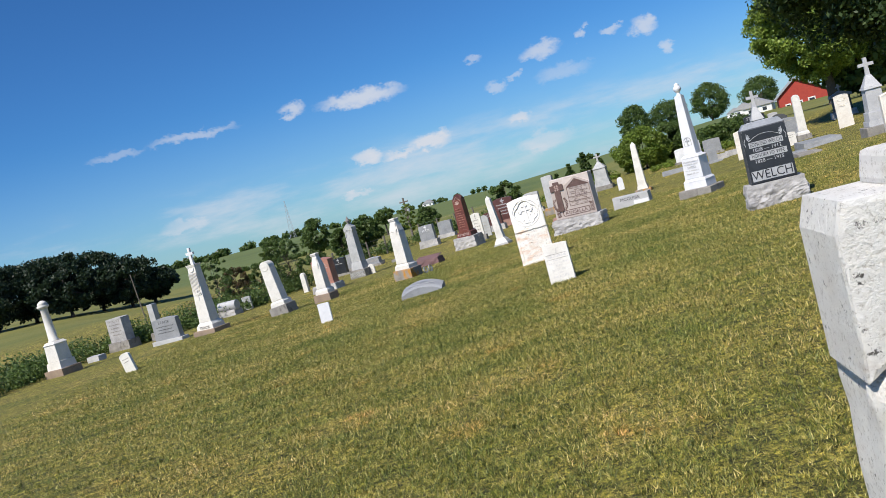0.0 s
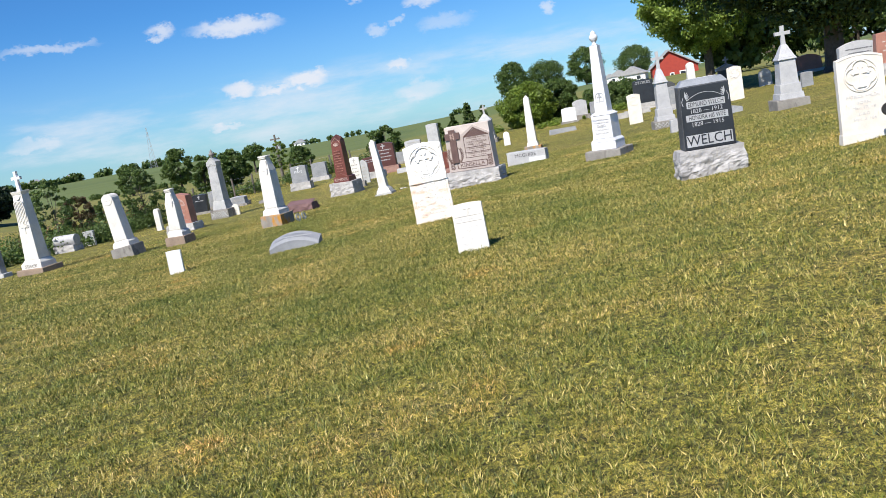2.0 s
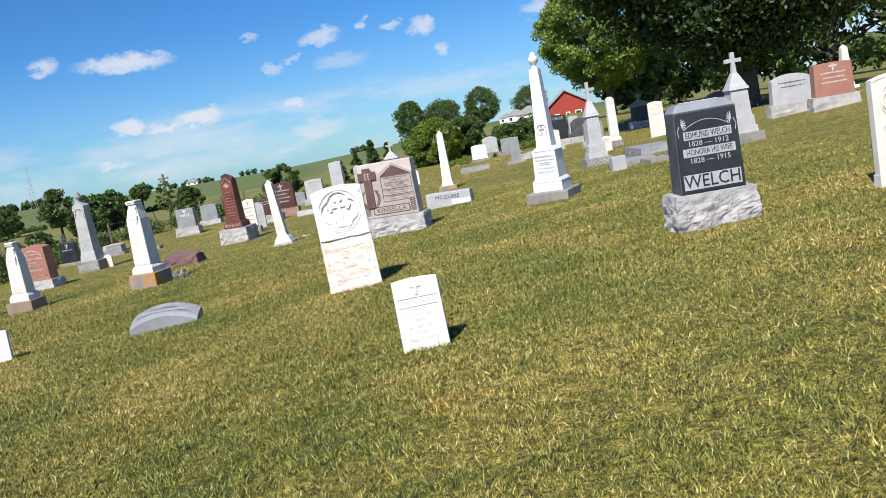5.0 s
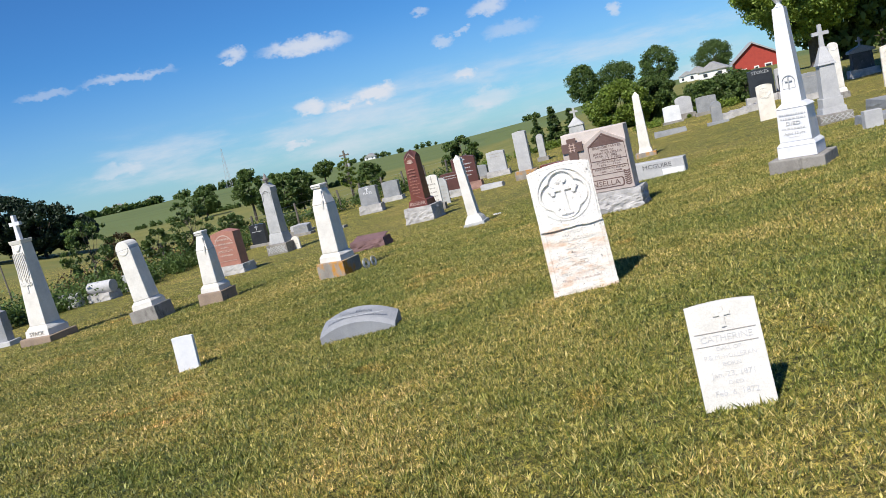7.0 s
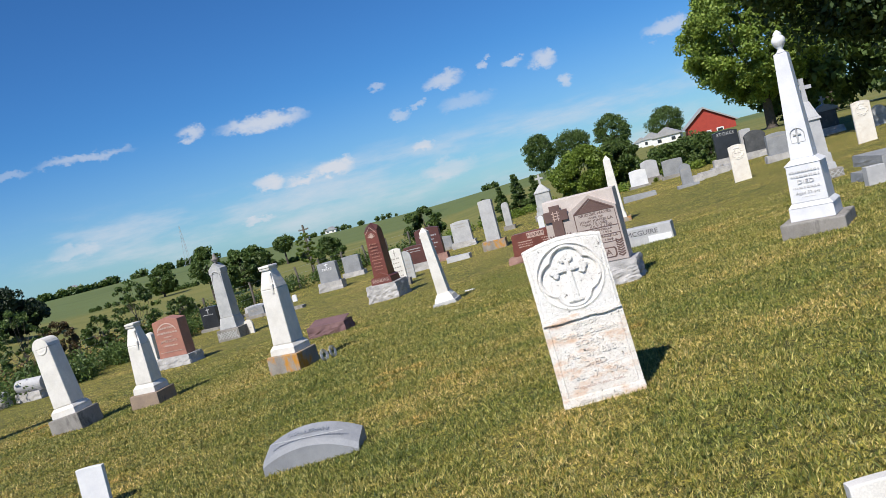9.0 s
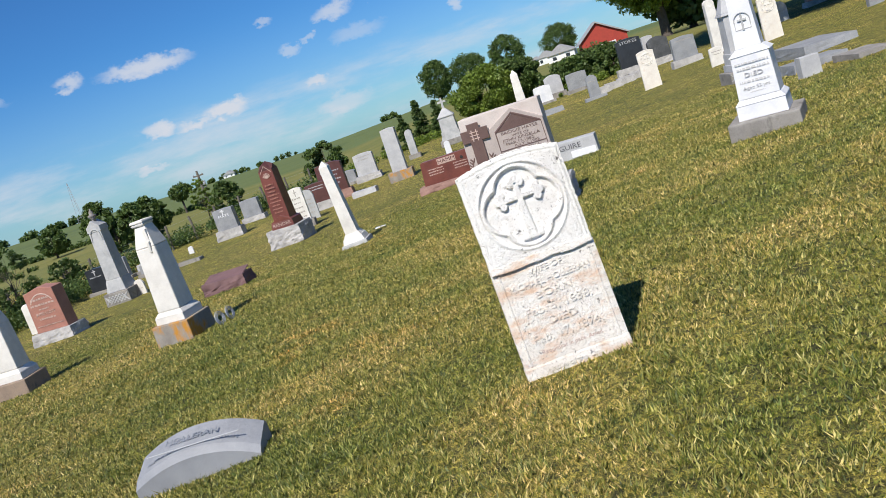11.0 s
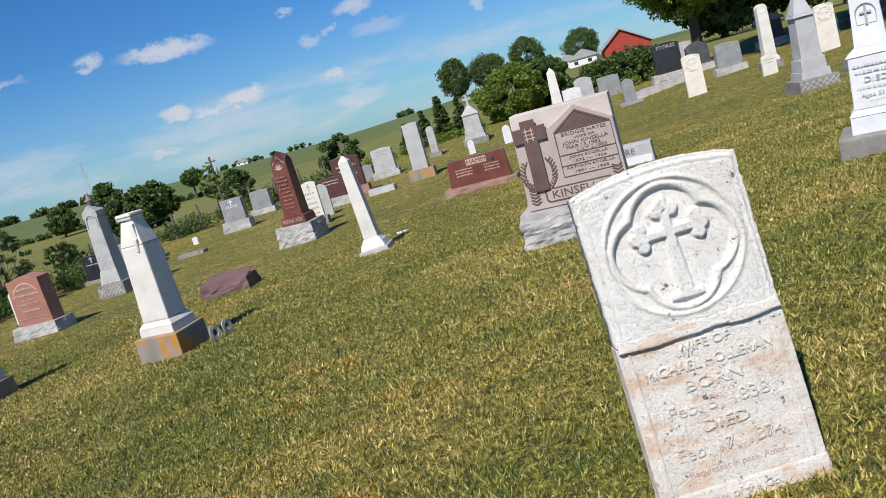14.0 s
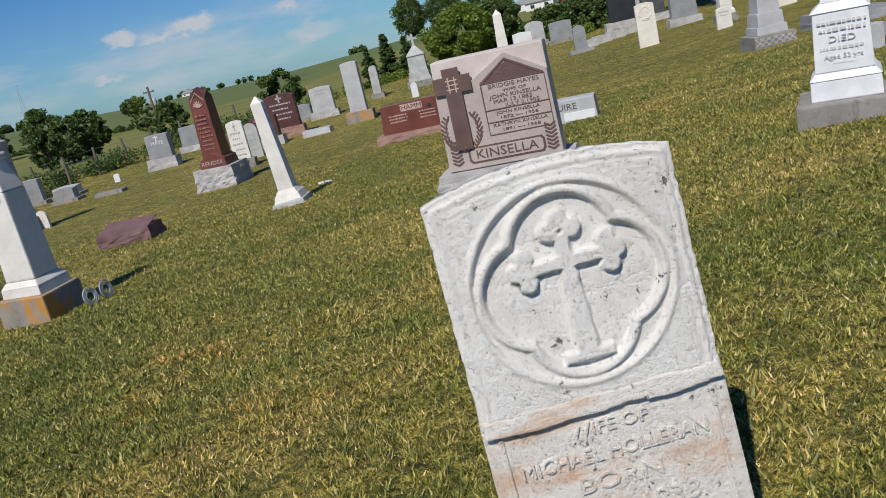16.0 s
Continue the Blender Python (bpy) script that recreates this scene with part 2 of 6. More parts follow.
BARK = stone_mat("bark", (0.13, 0.105, 0.085), (0.07, 0.058, 0.048), None, 0.95, 60.0, 1.0, 0.6, 0.5)
BARN_RED = stone_mat("barn red boards", (0.42, 0.055, 0.035), (0.34, 0.042, 0.03), None, 0.8, 8.0, 0.1, 0.6, 0.2)
PAINT = stone_mat("white house paint", (0.80, 0.80, 0.79), (0.72, 0.72, 0.71), None, 0.6, 20.0, 0.1, 0.6, 0.1)
ROOF = stone_mat("grey roofing", (0.40, 0.40, 0.41), (0.31, 0.31, 0.32), None, 0.7, 12.0, 0.2, 0.6, 0.2)
GLASS_DARK = stone_mat("dark window glass", (0.04, 0.05, 0.06), (0.03, 0.035, 0.045), None, 0.1, 10.0, 0.0, 0.6, 0.1)
STEEL = stone_mat("galvanised steel", (0.42, 0.44, 0.47), (0.34, 0.36, 0.39), None, 0.5, 30.0, 0.1, 0.6, 0.1)


def leaf_mat(name, a, b_col, c_col):
    """Foliage, varied leaf by leaf."""
    m, n, l, b = nodes_of(name, 0.55)
    g = n.new("ShaderNodeNewGeometry")
    col = ramp(n, l, g.outputs["Random Per Island"], (0.0, a), (0.55, b_col), (1.0, c_col))
    tone = ramp(n, l, noise_fac(n, l, coords(n, l), 0.9, 3.0), (0.3, (0.72, 0.72, 0.72)), (0.7, (1.2, 1.2, 1.15)))
    col = blend(n, l, 1.0, col, tone, "MULTIPLY")
    l.new(col, b.inputs["Base Color"])
    tr = n.new("ShaderNodeBsdfTranslucent")
    l.new(col, tr.inputs["Color"])
    mix = n.new("ShaderNodeMixShader")
    mix.inputs[0].default_value = 0.28
    l.new(b.outputs[0], mix.inputs[1])
    l.new(tr.outputs[0], mix.inputs[2])
    l.new(mix.outputs[0], n["Material Output"].inputs["Surface"])
    return m


# the big crown's deep shade is put into this low leaf colour
LEAF_SHADED = leaf_mat("maple leaves darkened for deep shade", (0.026, 0.052, 0.014), (0.042, 0.078, 0.02), (0.07, 0.115, 0.03))
LEAF_LIGHT = leaf_mat("light green leaves", (0.12, 0.19, 0.03), (0.20, 0.29, 0.045), (0.32, 0.40, 0.08))
LEAF_MID = leaf_mat("hedgerow leaves", (0.06, 0.105, 0.024), (0.09, 0.15, 0.034), (0.14, 0.20, 0.048))
LEAF_YELLOW = leaf_mat("yellow-green leaves", (0.11, 0.17, 0.022), (0.16, 0.235, 0.03), (0.22, 0.29, 0.045))
LEAF_PINE = leaf_mat("pine needles", (0.012, 0.028, 0.014), (0.02, 0.042, 0.02), (0.032, 0.06, 0.025))
LEAF_RUST = leaf_mat("reddish brush", (0.06, 0.07, 0.02), (0.10, 0.07, 0.025), (0.16, 0.09, 0.05))

# lawn and fields
LAWN, gn, gl, gb = nodes_of("mown lawn and fields", 0.95)
gpos = coords(gn, gl, (1, 1, 1), True)
g_patch = noise_fac(gn, gl, gpos, 0.55, 5.0, 0.6)
g_fine = noise_fac(gn, gl, gpos, 38.0, 5.0, 0.75)
g_mow = noise_fac(gn, gl, coords(gn, gl, (0.5, 2.6, 1), True), 1.0, 4.0, 0.6)
lawn_col = ramp(gn, gl, g_patch, (0.28, (0.11, 0.132, 0.022)), (0.5, (0.175, 0.178, 0.037)), (0.66, (0.30, 0.25, 0.088)))
lawn_col = blend(gn, gl, 0.45, lawn_col, ramp(gn, gl, g_mow, (0.35, (0.10, 0.118, 0.019)), (0.65, (0.27, 0.225, 0.07))))
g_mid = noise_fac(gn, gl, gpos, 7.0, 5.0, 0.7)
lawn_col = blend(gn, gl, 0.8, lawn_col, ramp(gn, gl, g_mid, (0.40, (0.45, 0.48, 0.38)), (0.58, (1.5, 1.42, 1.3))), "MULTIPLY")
# shade in the gaps between blades is painted in as near-black noise
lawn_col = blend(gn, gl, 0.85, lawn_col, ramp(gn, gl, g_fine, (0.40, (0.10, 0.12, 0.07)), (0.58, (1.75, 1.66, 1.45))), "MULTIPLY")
g_blade_shade = noise_fac(gn, gl, gpos, 150.0, 3.0, 0.7)
lawn_col = blend(gn, gl, 0.8, lawn_col, ramp(gn, gl, g_blade_shade, (0.42, (0.30, 0.34, 0.22)), (0.57, (1.55, 1.48, 1.35))), "MULTIPLY")
# wider noise darkens the colour for shade between tufts
g_tuft_shade = noise_fac(gn, gl, gpos, 15.0, 6.0, 0.8)
lawn_col = blend(gn, gl, 0.8, lawn_col, ramp(gn, gl, g_tuft_shade, (0.41, (0.32, 0.36, 0.26)), (0.57, (1.5, 1.45, 1.35))), "MULTIPLY")
gsep = gn.new("ShaderNodeSeparateXYZ")
gl.new(gpos, gsep.inputs[0])


def far_mask(sock, lo, hi):
    n = gn.new("ShaderNodeMapRange")
    n.interpolation_type = "SMOOTHSTEP"
    gl.new(sock, n.inputs["Value"])
    n.inputs["From Min"].default_value, n.inputs["From Max"].default_value = lo, hi
    return n.outputs[0]


glen = gn.new("ShaderNodeVectorMath")
glen.operation = "LENGTH"
gl.new(gpos, glen.inputs[0])
hay = ramp(gn, gl, noise_fac(gn, gl, coords(gn, gl, (0.02, 0.09, 1), True), 1.0, 6.0, 0.65), (0.3, (0.105, 0.125, 0.022)), (0.55, (0.165, 0.16, 0.034)), (0.75, (0.215, 0.185, 0.048)))
crop = ramp(gn, gl, noise_fac(gn, gl, coords(gn, gl, (0.004, 0.018, 1), True), 1.0, 5.0, 0.6), (0.35, (0.075, 0.108, 0.026)), (0.5, (0.105, 0.135, 0.032)), (0.7, (0.095, 0.14, 0.04)))
field = blend(gn, gl, far_mask(glen.outputs["Value"], 210.0, 236.0), hay, crop)
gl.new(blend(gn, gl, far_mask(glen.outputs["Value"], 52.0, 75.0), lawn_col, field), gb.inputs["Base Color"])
bumped(gn, gl, gb, g_fine, 0.9, 0.03)

BLADE, bn, bl_, bb = nodes_of("grass blades", 0.6)
b_isl = bn.new("ShaderNodeNewGeometry").outputs["Random Per Island"]
b_pos = coords(bn, bl_, (1, 1, 1), True)
b_col = ramp(bn, bl_, b_isl, (0.0, (0.05, 0.078, 0.012)), (0.38, (0.16, 0.185, 0.032)), (0.70, (0.32, 0.30, 0.08)), (1.0, (0.50, 0.44, 0.20)))
b_patch = ramp(bn, bl_, noise_fac(bn, bl_, b_pos, 0.55, 5.0, 0.6), (0.30, (0.72, 0.82, 0.62)), (0.52, (1.05, 1.0, 0.95)), (0.64, (1.42, 1.22, 1.35)))
b_mow = ramp(bn, bl_, noise_fac(bn, bl_, coords(bn, bl_, (0.5, 2.6, 1), True), 1.0, 4.0, 0.6), (0.35, (0.8, 0.88, 0.75)), (0.65, (1.2, 1.1, 1.15)))
b_clump = ramp(bn, bl_, noise_fac(bn, bl_, b_pos, 22.0, 3.0, 0.6), (0.38, (0.42, 0.48, 0.36)), (0.60, (1.4, 1.34, 1.28)))
b_all = blend(bn, bl_, 1.0, blend(bn, bl_, 1.0, b_col, b_patch, "MULTIPLY"), b_mow, "MULTIPLY")
# thin reddish spots where the grass has dried out
b_dry = mono(bn, bl_, ramp(bn, bl_, noise_fac(bn, bl_, b_pos, 1.15, 3.0, 0.55), (0.62, (0, 0, 0)), (0.72, (0.75, 0.75, 0.75))))
b_all = blend(bn, bl_, b_dry, b_all, blend(bn, bl_, 1.0, b_all, (1.5, 1.0, 0.9), "MULTIPLY"))
bl_.new(blend(bn, bl_, 1.0, b_all, b_clump, "MULTIPLY"), bb.inputs["Base Color"])


# ---- ground ----
GC = (-0.19705, 0.03918, -0.01786, 0.00748, -0.00541, -0.02031, 0.02101)


DIPS = ((-3.1, 17.1, -0.11, 1.8), (5.05, 13.7, -0.12, 1.8))


def lawn_z(x, y):
    """Height of the cemetery lawn."""
    x, y = min(max(x, -16.0), 26.0), min(max(y, -14.0), 47.0)
    v = y - 12
    dip = sum(k * math.exp(-((x - a) ** 2 + (y - b) ** 2) / (2 * r * r)) for a, b, k, r in DIPS)
    return dip + GC[0] + GC[1] * x + GC[2] * v + (GC[3] * x * x + GC[4] * x * v + GC[5] * v * v) / 10 + GC[6] * v ** 3 / 400


def smooth(a, b, v):
    k = min(max((v - a) / (b - a), 0.0), 1.0)
    return k * k * (3 - 2 * k)


def ground_z(x, y):
    """The whole land: the lawn on its rise, lower fields ahead, the farm's rise beyond."""
    r = math.hypot(x, y - 10)
    az = math.degrees(math.atan2(x, y - 10))
    low = -6.2 + 5.3 * smooth(2, 22, az) * smooth(140, 60, az) + 3.6 * smooth(-17, -32, az) * smooth(-160, -80, az)
    low -= 0.03 * max(0.0, r - 475 - 145 * smooth(-2, -12, az))          # the fields fall away past their crest
    low += 1.1 * math.sin(x * 0.011 + 1.0) * math.sin(y * 0.008) * smooth(150, 500, r)
    return lawn_z(x, y) * (1 - smooth(36, 125, r)) + low * smooth(36, 125, r)


def mesh_of(name, verts, faces, mat=None, smooth_shade=False):
    me = bpy.data.meshes.new(name)
    me.from_pydata(verts, [], faces)
    if mat:
        me.materials.append(mat)
    if smooth_shade:
        me.polygons.foreach_set("use_smooth", [True] * len(me.polygons))
    me.update()
    return me


def build_ground():
    radii = [0.0] + [0.8 * k for k in range(1, 60)] + [48 * 1.075 ** k for k in range(1, 62)]
    sect = 160
    verts, faces = [(0.0, 10.0, ground_z(0, 10))], []
    for r in radii[1:]:
        for k in range(sect):
            a = 2 * math.pi * k / sect
            x, y = r * math.sin(a), 10 + r * math.cos(a)
            verts.append((x, y, ground_z(x, y) + (0.004 * noise.noise((x * 0.8, y * 0.8, 0)) if r < 50 else 0)))
    for k in range(sect):
        faces.append((0, 1 + (k + 1) % sect, 1 + k))
    for i in range(len(radii) - 2):
        for k in range(sect):
            a, b = 1 + i * sect + k, 1 + i * sect + (k + 1) % sect
            faces.append((a, b, b + sect, a + sect))
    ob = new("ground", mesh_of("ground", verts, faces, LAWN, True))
    return tagged(ob, "mown cemetery lawn running down to hay and crop fields", "ground", kind="structure")


build_ground()


def grass_blades():
    """Single blades over the part of the lawn that is passed closely."""
    rng = np.random.default_rng(4)
    n = 1900000
    y0 = rng.uniform(-1.2, 14.3, n)
    r = 1.2 + 15.0 * rng.random(n) ** 1.1
    a = np.radians(rng.uniform(-35, 41, n))
    x, y = r * np.sin(a), y0 + r * np.cos(a)
    v = np.clip(y, -14, 47) - 12
    z = GC[0] + GC[1] * x + GC[2] * v + (GC[3] * x * x + GC[4] * x * v + GC[5] * v * v) / 10 + GC[6] * v ** 3 / 400 - 0.012
    for px, py, k, q in DIPS:
        z += k * np.exp(-((x - px) ** 2 + (y - py) ** 2) / (2 * q * q))
    h = rng.uniform(0.020, 0.048, n) * (0.80 + 0.5 * np.sin(x * 31 + 3 * np.sin(y * 17)) * np.sin(y * 37 + 2 * np.sin(x * 23))) * np.where(rng.random(n) < 0.01, 1.4, 1.0)
    w = rng.uniform(0.0018, 0.0040, n) * (1 + r / 6)
    th, lean, ld = rng.uniform(0, 6.283, n), rng.uniform(0.2, 1.2, n), rng.uniform(0, 6.283, n)
    p = np.empty((n, 3, 3))
    p[:, 0] = np.stack([x - w * np.cos(th), y - w * np.sin(th), z], -1)
    p[:, 1] = np.stack([x + w * np.cos(th), y + w * np.sin(th), z], -1)
    p[:, 2] = np.stack([x + h * lean * np.cos(ld), y + h * lean * np.sin(ld), z + h], -1)
    me = bpy.data.meshes.new("grass")
    me.vertices.add(3 * n)
    me.vertices.foreach_set("co", p.ravel())
    me.loops.add(3 * n)
    me.loops.foreach_set("vertex_index", np.arange(3 * n))
    me.polygons.add(n)
    me.polygons.foreach_set("loop_start", np.arange(0, 3 * n, 3))
    me.materials.append(BLADE)
    me.update(calc_edges=True)
    tagged(new("grass", me), "short mown grass with dry straw-coloured blades", "grass", kind="stuff")


grass_blades()


# ---- building blocks ----
def thing(name, fx, fy, yaw, depth, label, category="gravestone", group="", tilt=0.0, roll=0.0, sink=0.02):
    """An empty at the base's middle; (fx, fy) is the middle of the front edge of the base, yaw turns the front."""
    ob = new(name)
    ob.empty_display_size = 0.1
    x, y = fx - math.sin(radians(yaw)) * depth / 2, fy + math.cos(radians(yaw)) * depth / 2
    ob.matrix_world = pose(x, y, ground_z(x, y) - sink, 0, 0, yaw) @ pose(0, 0, 0, -tilt, roll, 0)
    return tagged(ob, label, category, group)


def part(name, bm, mat, parent, label=""):
    me = bpy.data.meshes.new(name)
    bm.normal_update()
    bm.to_mesh(me)
    bm.free()
    me.materials.append(mat)
    ob = new(name, me)
    ob.parent = parent
    if label:
        tagged(ob, label)
    return ob


def hexa(bm, w0, d0, w1, d1, z0, z1, cx=0.0, cy=0.0, bevel=0.008, top_dx=0.0):
    """A tapered block with softened edges."""
    v = [bm.verts.new(p) for p in (
        (cx - w0 / 2, cy - d0 / 2, z0), (cx + w0 / 2, cy - d0 / 2, z0), (cx + w0 / 2, cy + d0 / 2, z0), (cx - w0 / 2, cy + d0 / 2, z0),
        (cx - w1 / 2 + top_dx, cy - d1 / 2, z1), (cx + w1 / 2 + top_dx, cy - d1 / 2, z1), (cx + w1 / 2 + top_dx, cy + d1 / 2, z1), (cx - w1 / 2 + top_dx, cy + d1 / 2, z1))]
    fs = [bm.faces.new([v[k] for k in q]) for q in ((3, 2, 1, 0), (4, 5, 6, 7), (0, 1, 5, 4), (1, 2, 6, 5), (2, 3, 7, 6), (3, 0, 4, 7))]
    if bevel:
        es = list({e for f in fs for e in f.edges})
        bmesh.ops.bevel(bm, geom=es, offset=bevel, segments=2, affect="EDGES", profile=0.6)


def block(name, w0, d0, w1, d1, z0, z1, mat, parent, label="", cx=0.0, cy=0.0, bevel=0.008):
    bm = bmesh.new()
    hexa(bm, w0, d0, w1, d1, z0, z1, cx, cy, bevel)
    return part(name, bm, mat, parent, label)


def rough_block(name, w, d, z0, z1, mat, parent, label="", amp=0.03, cx=0.0, cy=0.0, seed=0, flat_top=True, cuts=10):
    """A rock-faced block: broken sides below a sawn top."""
    bm = bmesh.new()
    hexa(bm, w, d, w * 0.97, d * 0.95, z0, z1, cx, cy, 0)
    bmesh.ops.subdivide_edges(bm, edges=bm.edges[:], cuts=cuts, use_grid_fill=True)
    for v in bm.verts:
        k = (v.co.z - z0) / (z1 - z0)
        p = Vector((v.co.x * 5.5 + seed * 3.1, v.co.y * 5.5, v.co.z * 6.5))
        n = 0.7 - 1.2 * noise.voronoi(p)[0][0] + 0.5 * noise.noise(p * 2.1) + 0.3 * noise.noise(p * 5.3)
        side = Vector((v.co.x - cx, v.co.y - cy, 0))
        edge = max(abs(side.x) / (w / 2), abs(side.y) / (d / 2))
        if edge > 0.9:
            out = Vector((math.copysign(1, side.x) if abs(side.x) / (w / 2) > 0.9 else 0, math.copysign(1, side.y) if abs(side.y) / (d / 2) > 0.9 else 0, 0))
            belly = 4 * k * (1 - k) if flat_top else 0.6
            v.co += out * amp * (belly * (0.35 + 1.1 * n) + 0.2 * n)
        if not flat_top or k < 0.98:
            v.co.z += amp * 0.2 * n * (1 if not flat_top or k > 0.05 else 0)
    return part(name, bm, mat, parent, label)


def profile_slab(name, pts, y0, y1, mat, parent, label="", bevel=0.006):
    """An upright slab from an outline in x and z, y0 its front and y1 its back."""
    bm = bmesh.new()
    front = [bm.verts.new((x, y0, z)) for x, z in pts]
    back = [bm.verts.new((x, y1, z)) for x, z in pts]
    fs = [bm.faces.new(front), bm.faces.new(back[::-1])]
    n = len(pts)
    for k in range(n):
        fs.append(bm.faces.new((front[k], back[k], back[(k + 1) % n], front[(k + 1) % n])))
    bmesh.ops.recalc_face_normals(bm, faces=bm.faces[:])
    if bevel:
        es = [e for e in bm.edges if (e.verts[0].co.y == e.verts[1].co.y)]
        bmesh.ops.bevel(bm, geom=es, offset=bevel, segments=2, affect="EDGES", profile=0.6, clamp_overlap=True)
    return part(name, bm, mat, parent, label)


def arch_outline(w, z0, z1, rise, taper=1.0, n=12):
    """A tablet's outline with a segmental or round head."""
    pts = [(-w / 2 / taper, z0), (w / 2 / taper, z0), (w / 2, z1 - rise)]
    if rise > 0.001:
        rad = (w * w / 4 + rise * rise) / (2 * rise)
        top = math.asin(min(1.0, w / 2 / rad))
        if rise > w / 2:
            top = math.pi - top
        for k in range(1, n):
            a = top - 2 * top * k / n
            pts.append((rad * math.sin(a), z1 - rad + rad * math.cos(a)))
    pts.append((-w / 2, z1 - rise))
    return pts


def ridge(bm, pts, width, height, y, closed=False):
    """A raised moulding along a line on a face at y (towards -y)."""
    n, rows = len(pts), []
    for k in range(n):
        a = Vector(pts[k - 1] if (k or closed) else pts[k])
        b = Vector(pts[(k + 1) % n] if (k < n - 1 or closed) else pts[k])
        t = (b - a).normalized() if (b - a).length else Vector((1, 0))
        s = Vector((-t.y, t.x)) * width / 2
        p = Vector(pts[k])
        rows.append([bm.verts.new((p.x + s.x * f, y - h * height, p.y + s.y * f)) for f, h in ((-1, -0.3), (-0.6, 0.85), (0, 1), (0.6, 0.85), (1, -0.3))])
    for k in range(n if closed else n - 1):
        r0, r1 = rows[k], rows[(k + 1) % n]
        for j in range(4):
            bm.faces.new((r0[j], r0[j + 1], r1[j + 1], r1[j]))
    bmesh.ops.recalc_face_normals(bm, faces=bm.faces[:])


def arc(cx, cz, r, a0, a1, n=14):
    return [(cx + r * math.cos(radians(a0 + (a1 - a0) * k / n)), cz + r * math.sin(radians(a0 + (a1 - a0) * k / n))) for k in range(n + 1)]


def letters(text, size, mat, parent, x, z, y, depth=0.003, wide=1.0, align="CENTER", name="inscription"):
    """Cut or raised lettering on a face at y."""
    cu = bpy.data.curves.new(name, "FONT")
    cu.body, cu.size, cu.align_x, cu.align_y = text, size, align, "CENTER"
    cu.extrude, cu.resolution_u = depth, 2
    tmp = bpy.data.objects.new(name, cu)
    me = bpy.data.meshes.new_from_object(tmp)
    bpy.data.objects.remove(tmp)
    me.transform(Matrix.Translation((x, y, z)) @ Matrix.Rotation(radians(90), 4, "X") @ Matrix.Diagonal((wide, 1, 1, 1)))
    me.materials.clear()
    me.materials.append(mat)
    ob = new(name, me)
    ob.parent = parent
    return tagged(ob, kind="stuff")


def text_bars(rows, mat, parent, y, name="worn_inscription", depth=0.003):
    """Lines of writing too worn to read: (x, z, width, height) each."""
    bm = bmesh.new()
    rng = random.Random(len(rows) * 7 + 1)
    for x, z, w, h in rows:
        u = x - w / 2
        while u < x + w / 2 - h * 0.4:
            k = h * rng.uniform(0.45, 1.6)
            hexa(bm, min(k, x + w / 2 - u), depth * 2, min(k, x + w / 2 - u), depth * 2, z - h / 2 * rng.uniform(0.6, 1), z + h / 2 * rng.uniform(0.6, 1), u + k / 2, y, 0)
            u += k + h * rng.uniform(0.25, 0.5)
    return tagged(part(name, bm, mat, parent), kind="stuff")


def latin_cross(name, w, h, thick, z0, mat, parent, arm_z=0.66, cx=0.0, cy=0.0, label="", flare=1.0, depth=None):
    d = depth or thick
    a = z0 + h * arm_z
    t = thick / 2
    pts = [(cx - t * flare, z0), (cx + t * flare, z0), (cx + t, a - t), (cx + w / 2, a - t), (cx + w / 2, a + t), (cx + t, a + t), (cx + t, z0 + h), (cx - t, z0 + h), (cx - t, a + t), (cx - w / 2, a + t), (cx - w / 2, a - t), (cx - t, a - t)]
    return profile_slab(name, pts, cy - d / 2, cy + d / 2, mat, parent, label, 0.004)


def lathe(name, prof, mat, parent, cx=0.0, cy=0.0, n=16, label=""):
    bm = bmesh.new()
    rings = [[bm.verts.new((cx + r * math.cos(2 * math.pi * k / n), cy + r * math.sin(2 * math.pi * k / n), z)) for k in range(n)] for r, z in prof]
    for a, b in zip(rings, rings[1:]):
        for k in range(n):
            bm.faces.new((a[k], a[(k + 1) % n], b[(k + 1) % n], b[k]))
    bm.faces.new(rings[-1])
    bm.faces.new(rings[0][::-1])
    ob = part(name, bm, mat, parent, label)
    for p in ob.data.polygons:
        p.use_smooth = len(p.vertices) == 4
    return ob


def obelisk_shaft(name, w0, w1, z0, z1, tip, mat, parent, label="", d0=None):
    bm = bmesh.new()
    hexa(bm, w0, d0 or w0, w1, w1, z0, z1, 0, 0, 0.006)
    hexa(bm, w1, w1, 0.015, 0.015, z1, z1 + tip, 0, 0, 0)
    return part(name, bm, mat, parent, label)


